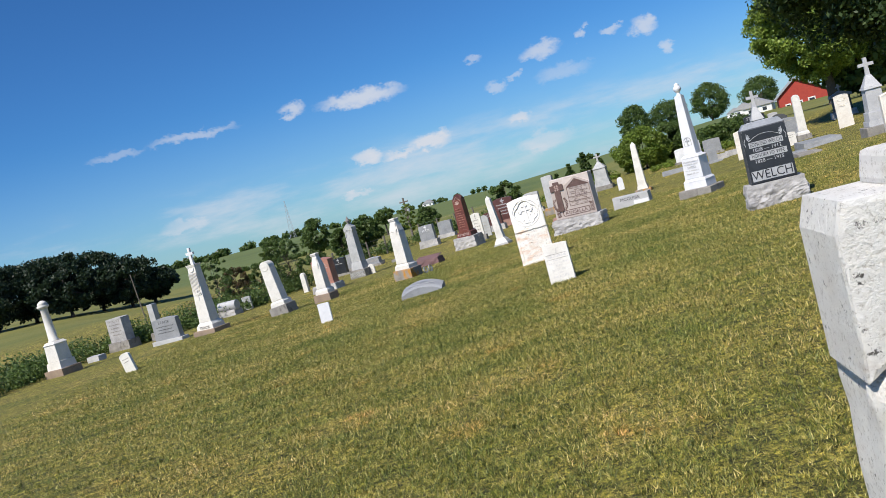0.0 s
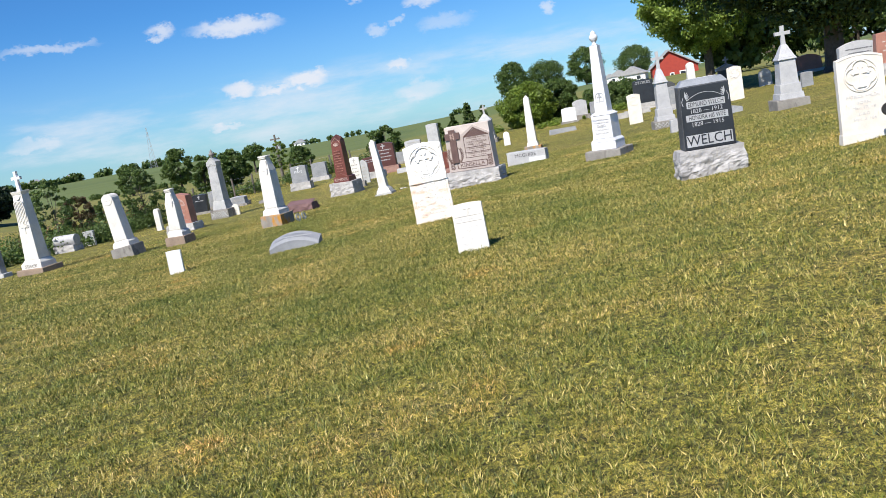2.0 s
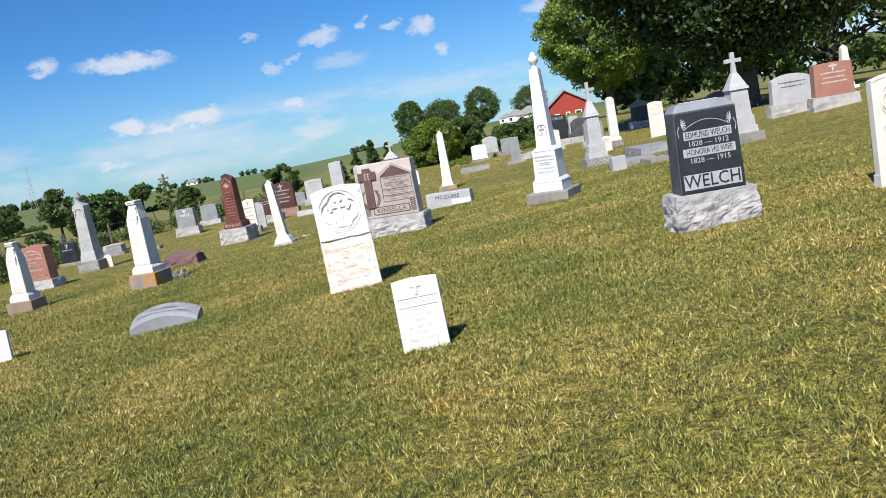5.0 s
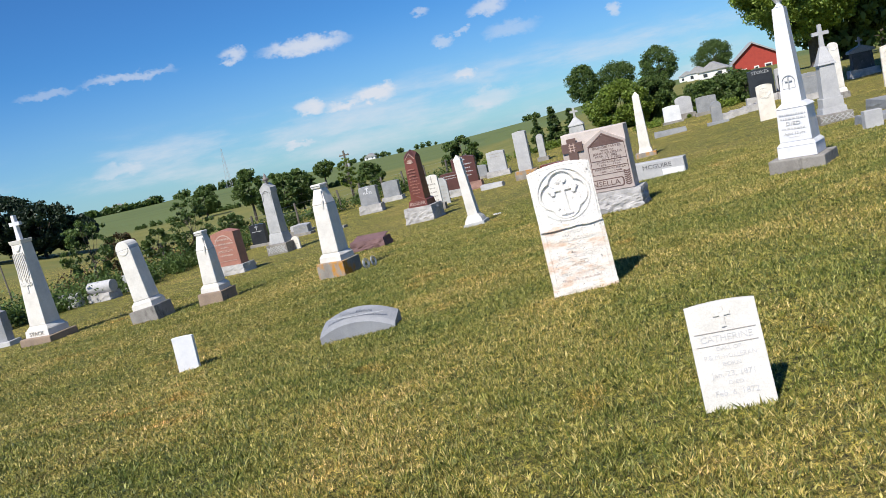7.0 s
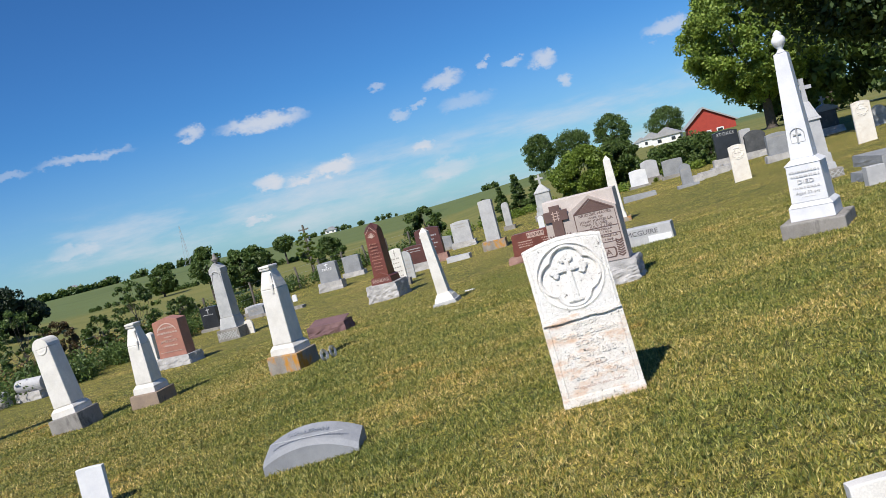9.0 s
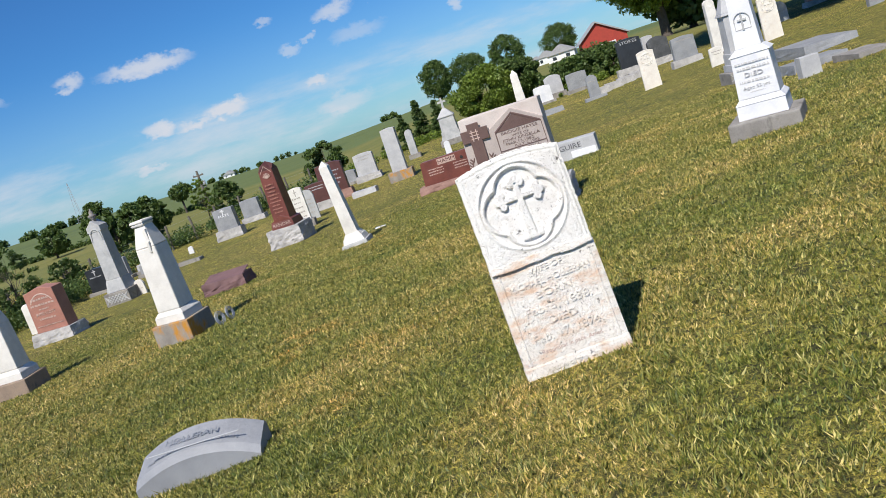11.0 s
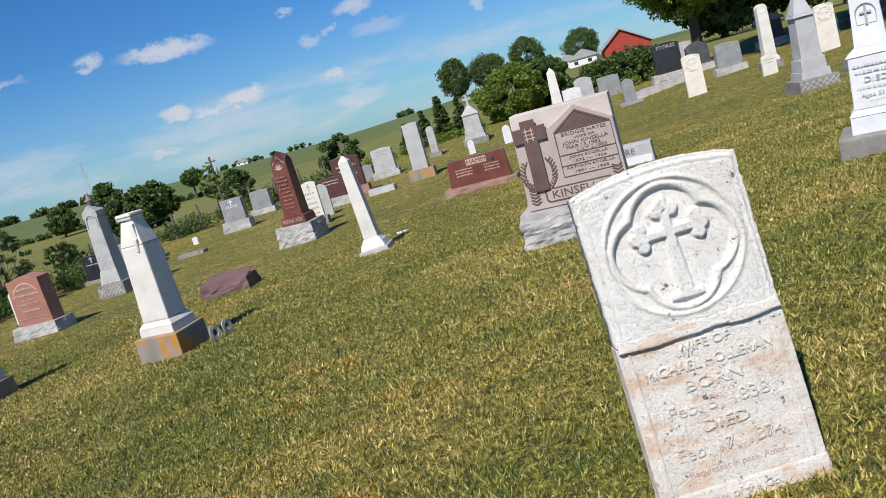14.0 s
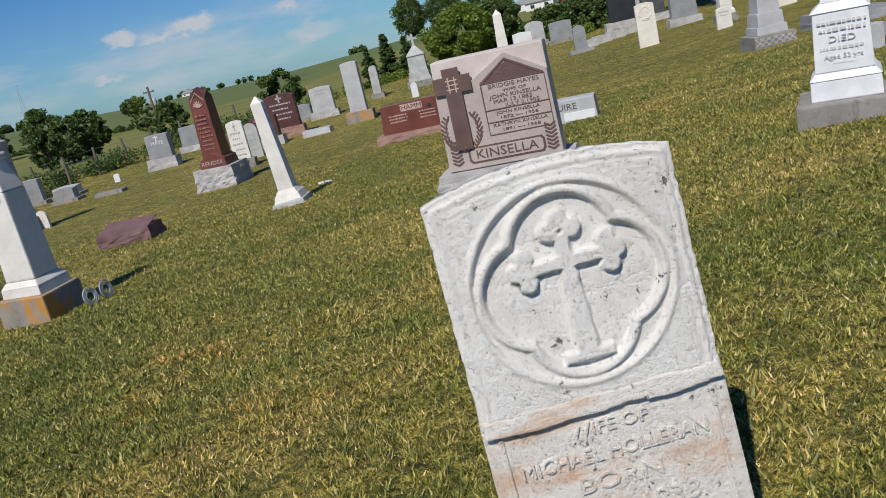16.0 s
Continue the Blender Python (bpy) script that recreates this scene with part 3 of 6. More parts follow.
def quatrefoil_panel(parent, cz, r, y, mat, label=""):
    """Sunk quatrefoil ring with a budded cross, carved in relief."""
    bm = bmesh.new()
    ridge(bm, arc(0, cz, r, 0, 360, 40)[:-1], r * 0.10, 0.012, y, True)
    lr = r * 0.50
    for k in range(4):
        a = 90 * k
        ridge(bm, arc(r * 0.43 * math.cos(radians(a)), cz + r * 0.43 * math.sin(radians(a)), lr, a - 88, a + 88, 16), r * 0.13, 0.014, y)
    part("quatrefoil_relief", bm, mat, parent, label)
    bm = bmesh.new()
    t = r * 0.11
    hexa(bm, t * 2.3, 0.03, t * 1.7, 0.026, cz - r * 0.62, cz + r * 0.42, 0, y, 0.004)
    hexa(bm, r * 0.82, 0.028, r * 0.82, 0.024, cz + r * 0.10, cz + r * 0.10 + t * 1.8, 0, y, 0.004)
    hexa(bm, t * 5.2, 0.036, t * 4.6, 0.03, cz - r * 0.74, cz - r * 0.60, 0, y, 0.004)
    for bx, bz in ((-0.44, 0.19), (0.44, 0.19), (0, 0.5)):
        for j, (ox, oz) in enumerate(((0.075, 0), (-0.075, 0), (0, 0.08), (0, -0.07))):
            bmesh.ops.create_cone(bm, cap_ends=True, segments=10, radius1=r * 0.10, radius2=r * 0.075, depth=0.020 + 0.0012 * j, matrix=Matrix.Translation(((bx + ox) * r, y, cz + (bz + oz) * r)) @ Matrix.Rotation(radians(90), 4, "X"))
    part("carved_cross", bm, mat, parent)


# ---- gravestones passed closely ----
def carved_upper_slab(parent, y):
    """The upper slab in one piece: worn edges, a sunk quatrefoil in a ring and a budded cross left standing in it."""
    cz, nu, nv = 0.945, 130, 140

    def step(d, soft):
        return smooth(-soft, soft, d)

    def relief(x, z, edge):
        px, pz = x, z - cz
        r = math.hypot(px, pz)
        lobes = min(math.hypot(px - sx * 0.09, pz - sz * 0.09) for sx, sz in ((1, 0), (-1, 0), (0, 1), (0, -1))) - 0.132
        hgt = -0.010 * step(0.016 - edge, 0.003) - 0.003 * math.exp(-((edge - 0.034) / 0.004) ** 2)
        hgt += 0.007 * math.exp(-((r - 0.243) / 0.008) ** 2)
        if r < 0.236:
            hgt -= 0.009 * step(0.234 - r, 0.004) * step(lobes - 0.010, 0.004)
            hgt += 0.006 * math.exp(-(lobes / 0.008) ** 2)
            hgt -= 0.017 * step(-0.012 - lobes, 0.004)
        ax = abs(px)
        shaft = max(ax - (0.017 + 0.010 * smooth(0.08, -0.17, pz)), abs(pz + 0.03) - 0.15)
        arms = max(ax - 0.10, abs(pz - 0.052) - 0.016)
        foot = max(ax - 0.062, abs(pz + 0.178) - 0.013)
        buds = min(math.hypot(ax - bx, pz - bz) - 0.024 for bx, bz in ((0.118, 0.052), (0.100, 0.080), (0.100, 0.024), (0.0, 0.152), (0.027, 0.128)))
        cross = min(shaft, arms, foot, buds) + 0.0022 * noise.noise((x * 60, z * 60, 7))
        hgt += 0.0175 * step(-cross, 0.003)
        pit = noise.noise((x * 95, z * 95, 1)) * 0.5 + noise.noise((x * 210, z * 210, 2)) * 0.35
        return hgt + 0.0016 * pit - 0.0035 * max(0.0, noise.noise((x * 38, z * 38, 5)) - 0.35)

    bm = bmesh.new()
    grid = []
    for j in range(nv + 1):
        row = []
        for k in range(nu + 1):
            u, v = -1 + 2 * k / nu, j / nv
            zb = 0.655 + 0.012 * noise.noise((u * 4.2, 3, 0)) + 0.004 * noise.noise((u * 17, 5, 0))
            zt = 1.203 + 0.042 * (1 - u * u) + 0.004 * noise.noise((u * 11, 8, 0)) + 0.003 * noise.noise((u * 40, 9, 0))
            z = zb + (zt - zb) * v
            half = 0.296 + 0.005 * noise.noise((z * 13, 4 + (u > 0), 0)) + 0.003 * noise.noise((z * 45, 6 + (u > 0), 0))
            half -= 0.010 * max(0.0, noise.noise((z * 9, 12, 0))) * (u > 0)
            x = u * half
            edge = min(half - abs(x), zt - z, 0.02 + (z - zb) * 2)
            row.append(bm.verts.new((x, y - relief(x, z, edge), z)))
        grid.append(row)
    for a, b in zip(grid, grid[1:]):
        for k in range(nu):
            bm.faces.new((a[k], a[k + 1], b[k + 1], b[k]))
    rim = grid[0] + [row[-1] for row in grid[1:]] + grid[-1][-2::-1] + [row[0] for row in grid[-2:0:-1]]
    back = [bm.verts.new((v.co.x, 0.045, v.co.z)) for v in rim]
    for k in range(len(rim)):
        n = (k + 1) % len(rim)
        bm.faces.new((rim[k], back[k], back[n], rim[n]))
    bm.faces.new(back[::-1])
    bmesh.ops.recalc_face_normals(bm, faces=bm.faces[:])
    ob = part("upper_slab", bm, PITTED, parent, "broken and reset upper slab with sunk quatrefoil and cross")
    for p in ob.data.polygons:
        p.use_smooth = len(p.vertices) == 4


def holleran_tablet():
    t = thing("marble_tablet", 1.215, 15.02, -11, 0.10, "tall leaning white marble tablet with carved cross and quatrefoil", tilt=8.0, roll=-2.2)
    y = -0.05
    profile_slab("lower_slab", arch_outline(0.60, -0.12, 0.645, 0.0, 0.98), y, 0.05, PITTED_TAN, t, "tan-stained lower slab with raised lettering")
    carved_upper_slab(t, y - 0.012)
    bm = bmesh.new()
    hexa(bm, 0.63, 0.125, 0.615, 0.11, -0.12, 0.085, 0, 0, 0.012)
    part("footing", bm, PITTED_TAN, t, "stained foot of the slab")
    for sx in (-0.26, 0.26):
        bm = bmesh.new()
        ridge(bm, [(sx, 0.09), (sx, 0.62)], 0.016, 0.006, y)
        part("side_moulding", bm, PITTED_TAN, t)
    for s, z, size, w in (("WIFE OF", 0.588, 0.046, 1.1), ("MICHAEL HOLLERAN", 0.522, 0.052, 0.95), ("BORN", 0.452, 0.058, 1.35), ("Feb. 5, 1838.", 0.372, 0.066, 1.15), ("DIED", 0.298, 0.058, 1.35), ("Feb. 17, 1874.", 0.218, 0.066, 1.1)):
        letters(s, size, PITTED_TAN, t, 0, z, y - 0.001, 0.005, w)
    letters("Requiescat in pace. Amen.", 0.034, CUT_TAN, t, 0, 0.142, y, 0.002, 1.0)
    letters("Native of the Co.", 0.042, PITTED_TAN, t, -0.03, 0.045, y - 0.012, 0.002, 1.05)
    # rough patch of mortar along the break
    bm = bmesh.new()
    for k in range(16):
        x = -0.27 + 0.54 * k / 15
        hexa(bm, 0.05, 0.03, 0.04, 0.02, 0.628 + 0.012 * noise.noise((x * 9, 1, 0)), 0.672 + 0.01 * noise.noise((x * 11, 2, 0)), x, y - 0.004, 0.006)
    part("mortar_seam", bm, PITTED_TAN, t, "rough mortar along the break")


def catherine_tablet():
    t = thing("small_tablet", 1.155, 11.37, -16, 0.07, "small white marble tablet with shallow cross, leaning back", tilt=9.0, roll=-2.0)
    y = -0.035
    profile_slab("slab", arch_outline(0.345, -0.12, 0.56, 0.012, 0.97), y, 0.035, MARBLE, t)
    bm = bmesh.new()
    hexa(bm, 0.024, 0.014, 0.024, 0.012, 0.43, 0.54, 0, y, 0.003)
    hexa(bm, 0.085, 0.013, 0.085, 0.011, 0.487, 0.511, 0, y, 0.003)
    part("carved_cross", bm, MARBLE, t)
    bm = bmesh.new()
    ridge(bm, [(-0.15, 0.345), (0.15, 0.345)], 0.006, 0.003, y)
    ridge(bm, [(-0.15, 0.41), (0.15, 0.41)], 0.006, 0.003, y)
    part("name_band", bm, CUT_SOFT, t)
    for s, z, size, w in (("CATHERINE", 0.378, 0.046, 1.05), ("DAU. OF", 0.325, 0.026, 1.2), ("P.& M. HOLLERAN", 0.285, 0.034, 0.95), ("BORN", 0.245, 0.026, 1.3), ("Jan. 23, 1871", 0.195, 0.04, 1.05), ("DIED", 0.150, 0.026, 1.3), ("Feb. 6, 1872.", 0.10, 0.042, 1.05)):
        letters(s, size, CUT_FAINT, t, 0, z, y, 0.0022, w)


def slant_marker():
    t = thing("low_marker", -1.06, 16.05, -14, 0.30, "low grey granite marker with curved sloping face")
    bm = bmesh.new()
    n = 12
    rows = []
    for k in range(n + 1):
        u = -1 + 2 * k / n
        x, h = u * 0.42, 0.13 + 0.11 * (1 - u * u)
        rows.append([bm.verts.new(p) for p in ((x, -0.15, -0.1), (x, -0.15, h - 0.06), (x, -0.10, h - 0.02), (x, 0.12, h + 0.05), (x, 0.15, h + 0.03), (x, 0.15, -0.1))])
    for a, b in zip(rows, rows[1:]):
        for j in range(5):
            bm.faces.new((a[j], b[j], b[j + 1], a[j + 1]))
    bm.faces.new(rows[0])
    bm.faces.new(rows[-1][::-1])
    bmesh.ops.recalc_face_normals(bm, faces=bm.faces[:])
    part("stone", bm, GREY, t)
    cu = letters("HOLLERAN", 0.07, DARK_TOP, t, 0, 0, 0, 0.0015, 1.0)
    cu.matrix_local = pose(-0.02, 0.0, 0.262, -72, 0, 0)
    for word, x, turn in (("ANTHONY", -0.235, -15), ("SUSAN", 0.225, 15)):
        cu = letters(word, 0.042, DARK_TOP, t, 0, 0, 0, 0.0015, 1.0)
        cu.matrix_local = pose(x, -0.055, 0.236 - 0.11 * (x / 0.42) ** 2, 0, turn, 0) @ pose(0, 0, 0, -72, 0, 0)
    bm = bmesh.new()
    hexa(bm, 0.62, 0.008, 0.62, 0.008, 0.0, 0.004, 0, 0, 0)
    p = part("incised_line", bm, CUT, t)
    p.matrix_local = pose(0, -0.075, 0.232, 18, 0, 0)


def plain_marker():
    t = thing("plain_marker", -3.17, 17.1, -8, 0.06, "small plain white marble marker", tilt=3)
    profile_slab("slab", arch_outline(0.255, -0.1, 0.43, 0.006), -0.03, 0.03, MARBLE_WHITE, t)


def welch_monument():
    t = thing("granite_monument", 5.05, 13.46, -14, 0.46, "dark polished granite monument on a rock-faced grey base")
    t.scale = (0.99, 1.0, 1.09)
    rough_block("base", 0.92, 0.50, -0.15, 0.37, ROCK, t, "rock-faced grey granite base", 0.04, seed=2, cuts=26)
    bm = bmesh.new()
    hexa(bm, 0.73, 0.34, 0.69, 0.32, 0.37, 1.10, 0, 0.0, 0.012)
    part("die", bm, DARK_ROUGH, t, "dark granite block with rough sides")
    profile_slab("polished_face", [(-0.352, 0.385), (0.352, 0.385), (0.336, 1.06), (0.31, 1.088), (-0.31, 1.088), (-0.336, 1.06)], -0.182, -0.160, DARK, t, "polished dark face", 0.004)
    bm = bmesh.new()
    hexa(bm, 0.69, 0.33, 0.55, 0.20, 1.095, 1.17, 0, 0.01, 0.01)
    part("cap", bm, DARK_TOP, t, "sloped steeled top")
    y = -0.183
    for x, z, w, h in ((0.0, 0.885, 0.53, 0.075), (0.0, 0.735, 0.58, 0.075), (0.0, 0.475, 0.64, 0.135)):
        block("letter_panel", w, 0.006, w, 0.006, z - h / 2, z + h / 2, CUT, t, "", x, y, 0.001)
    letters("EDMUND WELCH", 0.074, DARK, t, 0, 0.885, y - 0.004, 0.002, 0.84)
    letters("1828 \u2014 1912", 0.066, CUT, t, 0, 0.81, y, 0.003, 1.25)
    letters("HONORA HIS WIFE", 0.072, DARK, t, 0, 0.735, y - 0.004, 0.002, 0.82)
    letters("1828 \u2014 1915", 0.066, CUT, t, 0, 0.66, y, 0.003, 1.25)
    letters("WELCH", 0.16, DARK, t, 0, 0.475, y - 0.004, 0.003, 1.14)
    bm = bmesh.new()
    ridge(bm, arc(0, 0.55, 0.46, 58, 122, 16), 0.006, 0.002, y)
    for sx in (-1, 1):
        for k in range(6):
            a = 100 + 28 * k
            ridge(bm, [(sx * 0.275, 0.985), (sx * (0.275 + 0.055 * math.cos(radians(a))), 0.985 + 0.055 * math.sin(radians(a)))], 0.011, 0.002, y)
        ridge(bm, [(sx * 0.30, 0.98), (sx * 0.325, 0.93), (sx * 0.312, 0.88)], 0.008, 0.003, y)
    part("leaf_carving", bm, CUT, t, "etched corner leaves and arch line")
    bm = bmesh.new()
    rng = random.Random(3)
    for k in range(22):
        a = rng.uniform(0, 3.14)
        x, yy = rng.uniform(-0.2, 0.2), rng.uniform(-0.05, 0.05)
        hexa(bm, 0.05, 0.014, 0.03, 0.008, 1.168, 1.176, x, yy, 0)
    part("top_carving", bm, CUT, t)
    for ob in t.children:
        if not ob.name.startswith("base"):
            ob.scale.z, ob.location.z = 1.13, -0.37 * 0.13


def kinsella_monument():
    t = thing("granite_monument", 2.79, 20.44, -27, 0.55, "rose-grey granite family monument with dark cross on a rock-faced base")
    rough_block("base", 1.28, 0.58, -0.15, 0.36, ROCK, t, "rock-faced grey base", 0.04, seed=5, cuts=22)
    block("die", 1.06, 0.34, 1.02, 0.30, 0.36, 1.37, ROSE_PALE, t, "pale steeled granite block", 0, 0.03, 0.012)
    y = -0.15
    profile_slab("polished_face", [(-0.53, 0.37), (0.53, 0.37), (0.51, 1.13), (0.16, 1.34), (-0.17, 1.15), (-0.51, 1.15)], y - 0.015, y + 0.03, ROSE, t, "rose-grey front face", 0.004)
    y -= 0.016
    latin_cross("dark_cross", 0.34, 0.74, 0.15, 0.56, BROWN, t, 0.80, -0.335, y - 0.01, "dark brown polished cross", 1.0, 0.035)
    bm = bmesh.new()
    ridge(bm, [(-0.09, 1.10), (0.16, 1.28), (0.47, 1.10)], 0.03, 0.006, y)
    ridge(bm, [(-0.09, 1.10), (-0.09, 0.64), (0.49, 0.64), (0.48, 1.10), (-0.09, 1.10)], 0.014, 0.004, y)
    ridge(bm, [(-0.09, 0.86), (0.485, 0.86)], 0.012, 0.004, y)
    ridge(bm, [(-0.09, 0.75), (0.488, 0.75)], 0.012, 0.004, y)
    for k in range(5):
        x = 0.0 + 0.08 * k
        ridge(bm, arc(x, 1.125 + 0.04 * (1 - abs(k - 2) / 2), 0.028, -40, 220, 8), 0.014, 0.004, y)
    part("panel_line", bm, BROWN, t, "dark panel outlines and scrolls")
    profile_slab("pediment_field", [(-0.06, 1.105), (0.45, 1.105), (0.165, 1.262)], y - 0.002, y + 0.01, BROWN, t, "dark carved pediment", 0)
    profile_slab("name_plate", [(-0.30, 0.415), (0.36, 0.415), (0.385, 0.445), (0.385, 0.535), (0.36, 0.565), (-0.30, 0.565), (-0.325, 0.535), (-0.325, 0.445)], y - 0.003, y + 0.01, BROWN, t, "dark name plate", 0.003)
    profile_slab("name_plate_inner", [(-0.285, 0.432), (0.345, 0.432), (0.365, 0.455), (0.365, 0.525), (0.345, 0.548), (-0.285, 0.548), (-0.305, 0.525), (-0.305, 0.455)], y - 0.006, y + 0.01, ROSE, t, "", 0.002)
    for s, z, size, w, x in (("BRIDGIE HAYES", 1.065, 0.070, 0.98, 0.2), ("WIFE OF", 1.015, 0.052, 1.1, 0.2), ("JOHN KINSELLA", 0.972, 0.068, 0.98, 0.2), ("MAR.13,1882", 0.927, 0.066, 1.0, 0.17), ("JULY 2,1905", 0.885, 0.062, 1.02, 0.25), ("JOHN KINSELLA", 0.828, 0.056, 1.0, 0.2), ("1872 \u2014 1956", 0.783, 0.052, 1.25, 0.2), ("KATHRYN KINSELLA", 0.722, 0.056, 0.98, 0.2), ("1891 \u2014 1968", 0.675, 0.052, 1.25, 0.2)):
        letters(s, size * 0.74, BROWN, t, x, z, y, 0.003, w * 1.32)
    letters("KINSELLA", 0.118, BROWN, t, 0.03, 0.49, y - 0.007, 0.003, 1.14)
    for sx in (-1, 1):
        bm = bmesh.new()
        for k in range(9):
            a = radians(-70 + 16 * k)
            cx, cz = -0.335 + sx * (0.03 + 0.125 * math.cos(a * 0.8)), 0.71 + 0.15 * math.sin(a)
            ridge(bm, [(cx, cz), (cx + sx * 0.035, cz + 0.045)], 0.02, 0.004, y)
            ridge(bm, [(cx, cz), (cx - sx * 0.02, cz + 0.05)], 0.018, 0.004, y)
        tagged(part("laurel_spray", bm, BROWN, t, "dark laurel spray"), kind="stuff")
    for x0 in (-0.43, 0.45):
        bm = bmesh.new()
        for k in range(7):
            z = 0.42 + 0.035 * k
            ridge(bm, [(x0, z), (x0 + 0.05, z + 0.03)], 0.022, 0.004, y)
            ridge(bm, [(x0, z), (x0 - 0.05, z + 0.03)], 0.022, 0.004, y)
        tagged(part("corner_leaves", bm, BROWN, t, "dark corner leaves"), kind="stuff")
    bm = bmesh.new()
    for dx in (-0.03, 0.03):
        ridge(bm, [(-0.335 + dx, 1.08), (-0.335 + dx, 1.22)], 0.016, 0.004, y - 0.028)
    for z in (1.11, 1.15, 1.19):
        ridge(bm, [(-0.39, z), (-0.28, z)], 0.012, 0.004, y - 0.028)
    part("monogram", bm, CUT_TAN, t)


def mcguire_marker():
    t = thing("name_marker", 5.05, 24.6, -30, 0.32, "low white-grey granite family marker with sloping face")
    profile_slab("stone", [(-0.56, -0.1), (0.56, -0.1), (0.54, 0.36), (-0.55, 0.36)], -0.16, 0.16, GREY_LIGHT, t, "", 0.015)
    block("inscription_panel", 0.44, 0.01, 0.44, 0.01, 0.05, 0.17, MARBLE_WHITE, t, "", 0.3, -0.162, 0.003)
    letters("MCGUIRE", 0.13, CUT_DARK, t, -0.02, 0.25, -0.162, 0.003, 1.1)


def tall_obelisk():
    t = thing("obelisk_monument", 5.37, 19.20, -41, 0.86, "tall white marble obelisk with urn on a grey stone base")
    block("base", 0.80, 0.80, 0.79, 0.79, -0.2, 0.20, CEMENT, t, "grey limestone base", bevel=0.02)
    block("plinth", 0.55, 0.55, 0.54, 0.54, 0.20, 0.37, MARBLE_WHITE, t, bevel=0.01)
    block("plinth_moulding", 0.56, 0.56, 0.46, 0.46, 0.37, 0.43, MARBLE_WHITE, t, bevel=0.012)
    block("die", 0.455, 0.472, 0.42, 0.44, 0.43, 0.92, MARBLE_WHITE, t, "inscribed marble die", bevel=0.01)
    block("die_moulding", 0.47, 0.47, 0.30, 0.30, 0.92, 0.99, MARBLE_WHITE, t, bevel=0.015)
    obelisk_shaft("shaft", 0.285, 0.165, 0.99, 2.36, 0.03, MARBLE_WHITE, t, "tapered marble shaft")
    bm = bmesh.new()
    ridge(bm, arc(0, 1.30, 0.085, 0, 180, 12) + [(-0.085, 1.20), (0.085, 1.20), (0.085, 1.30)], 0.012, 0.006, -0.132)
    hexa(bm, 0.022, 0.03, 0.022, 0.02, 1.19, 1.37, 0, -0.132, 0.002)
    hexa(bm, 0.10, 0.03, 0.10, 0.02, 1.295, 1.317, 0, -0.132, 0.002)
    part("carved_cross", bm, MARBLE_GREY, t)
    lathe("urn", [(0.075, 2.37), (0.05, 2.39), (0.032, 2.42), (0.055, 2.45), (0.085, 2.50), (0.09, 2.54), (0.07, 2.58), (0.05, 2.60), (0.058, 2.615), (0.04, 2.64), (0.018, 2.66), (0.004, 2.668)], MARBLE_WHITE, t, label="carved urn finial")
    letters("DIED", 0.075, CUT_FAINT, t, 0, 0.70, -0.236, 0.004, 1.25)
    letters("Aged 53 yrs", 0.055, CUT_FAINT, t, 0, 0.555, -0.238, 0.003, 1.1)
    text_bars([(0, 0.835, 0.36, 0.026), (0, 0.775, 0.34, 0.03), (0, 0.625, 0.34, 0.03), (0, 0.50, 0.16, 0.01)], CUT_FAINT, t, -0.236, depth=0.0015)
    text_bars([(0, 1.12, 0.16, 0.05)], CUT_FAINT, t, -0.1 - 0.012)


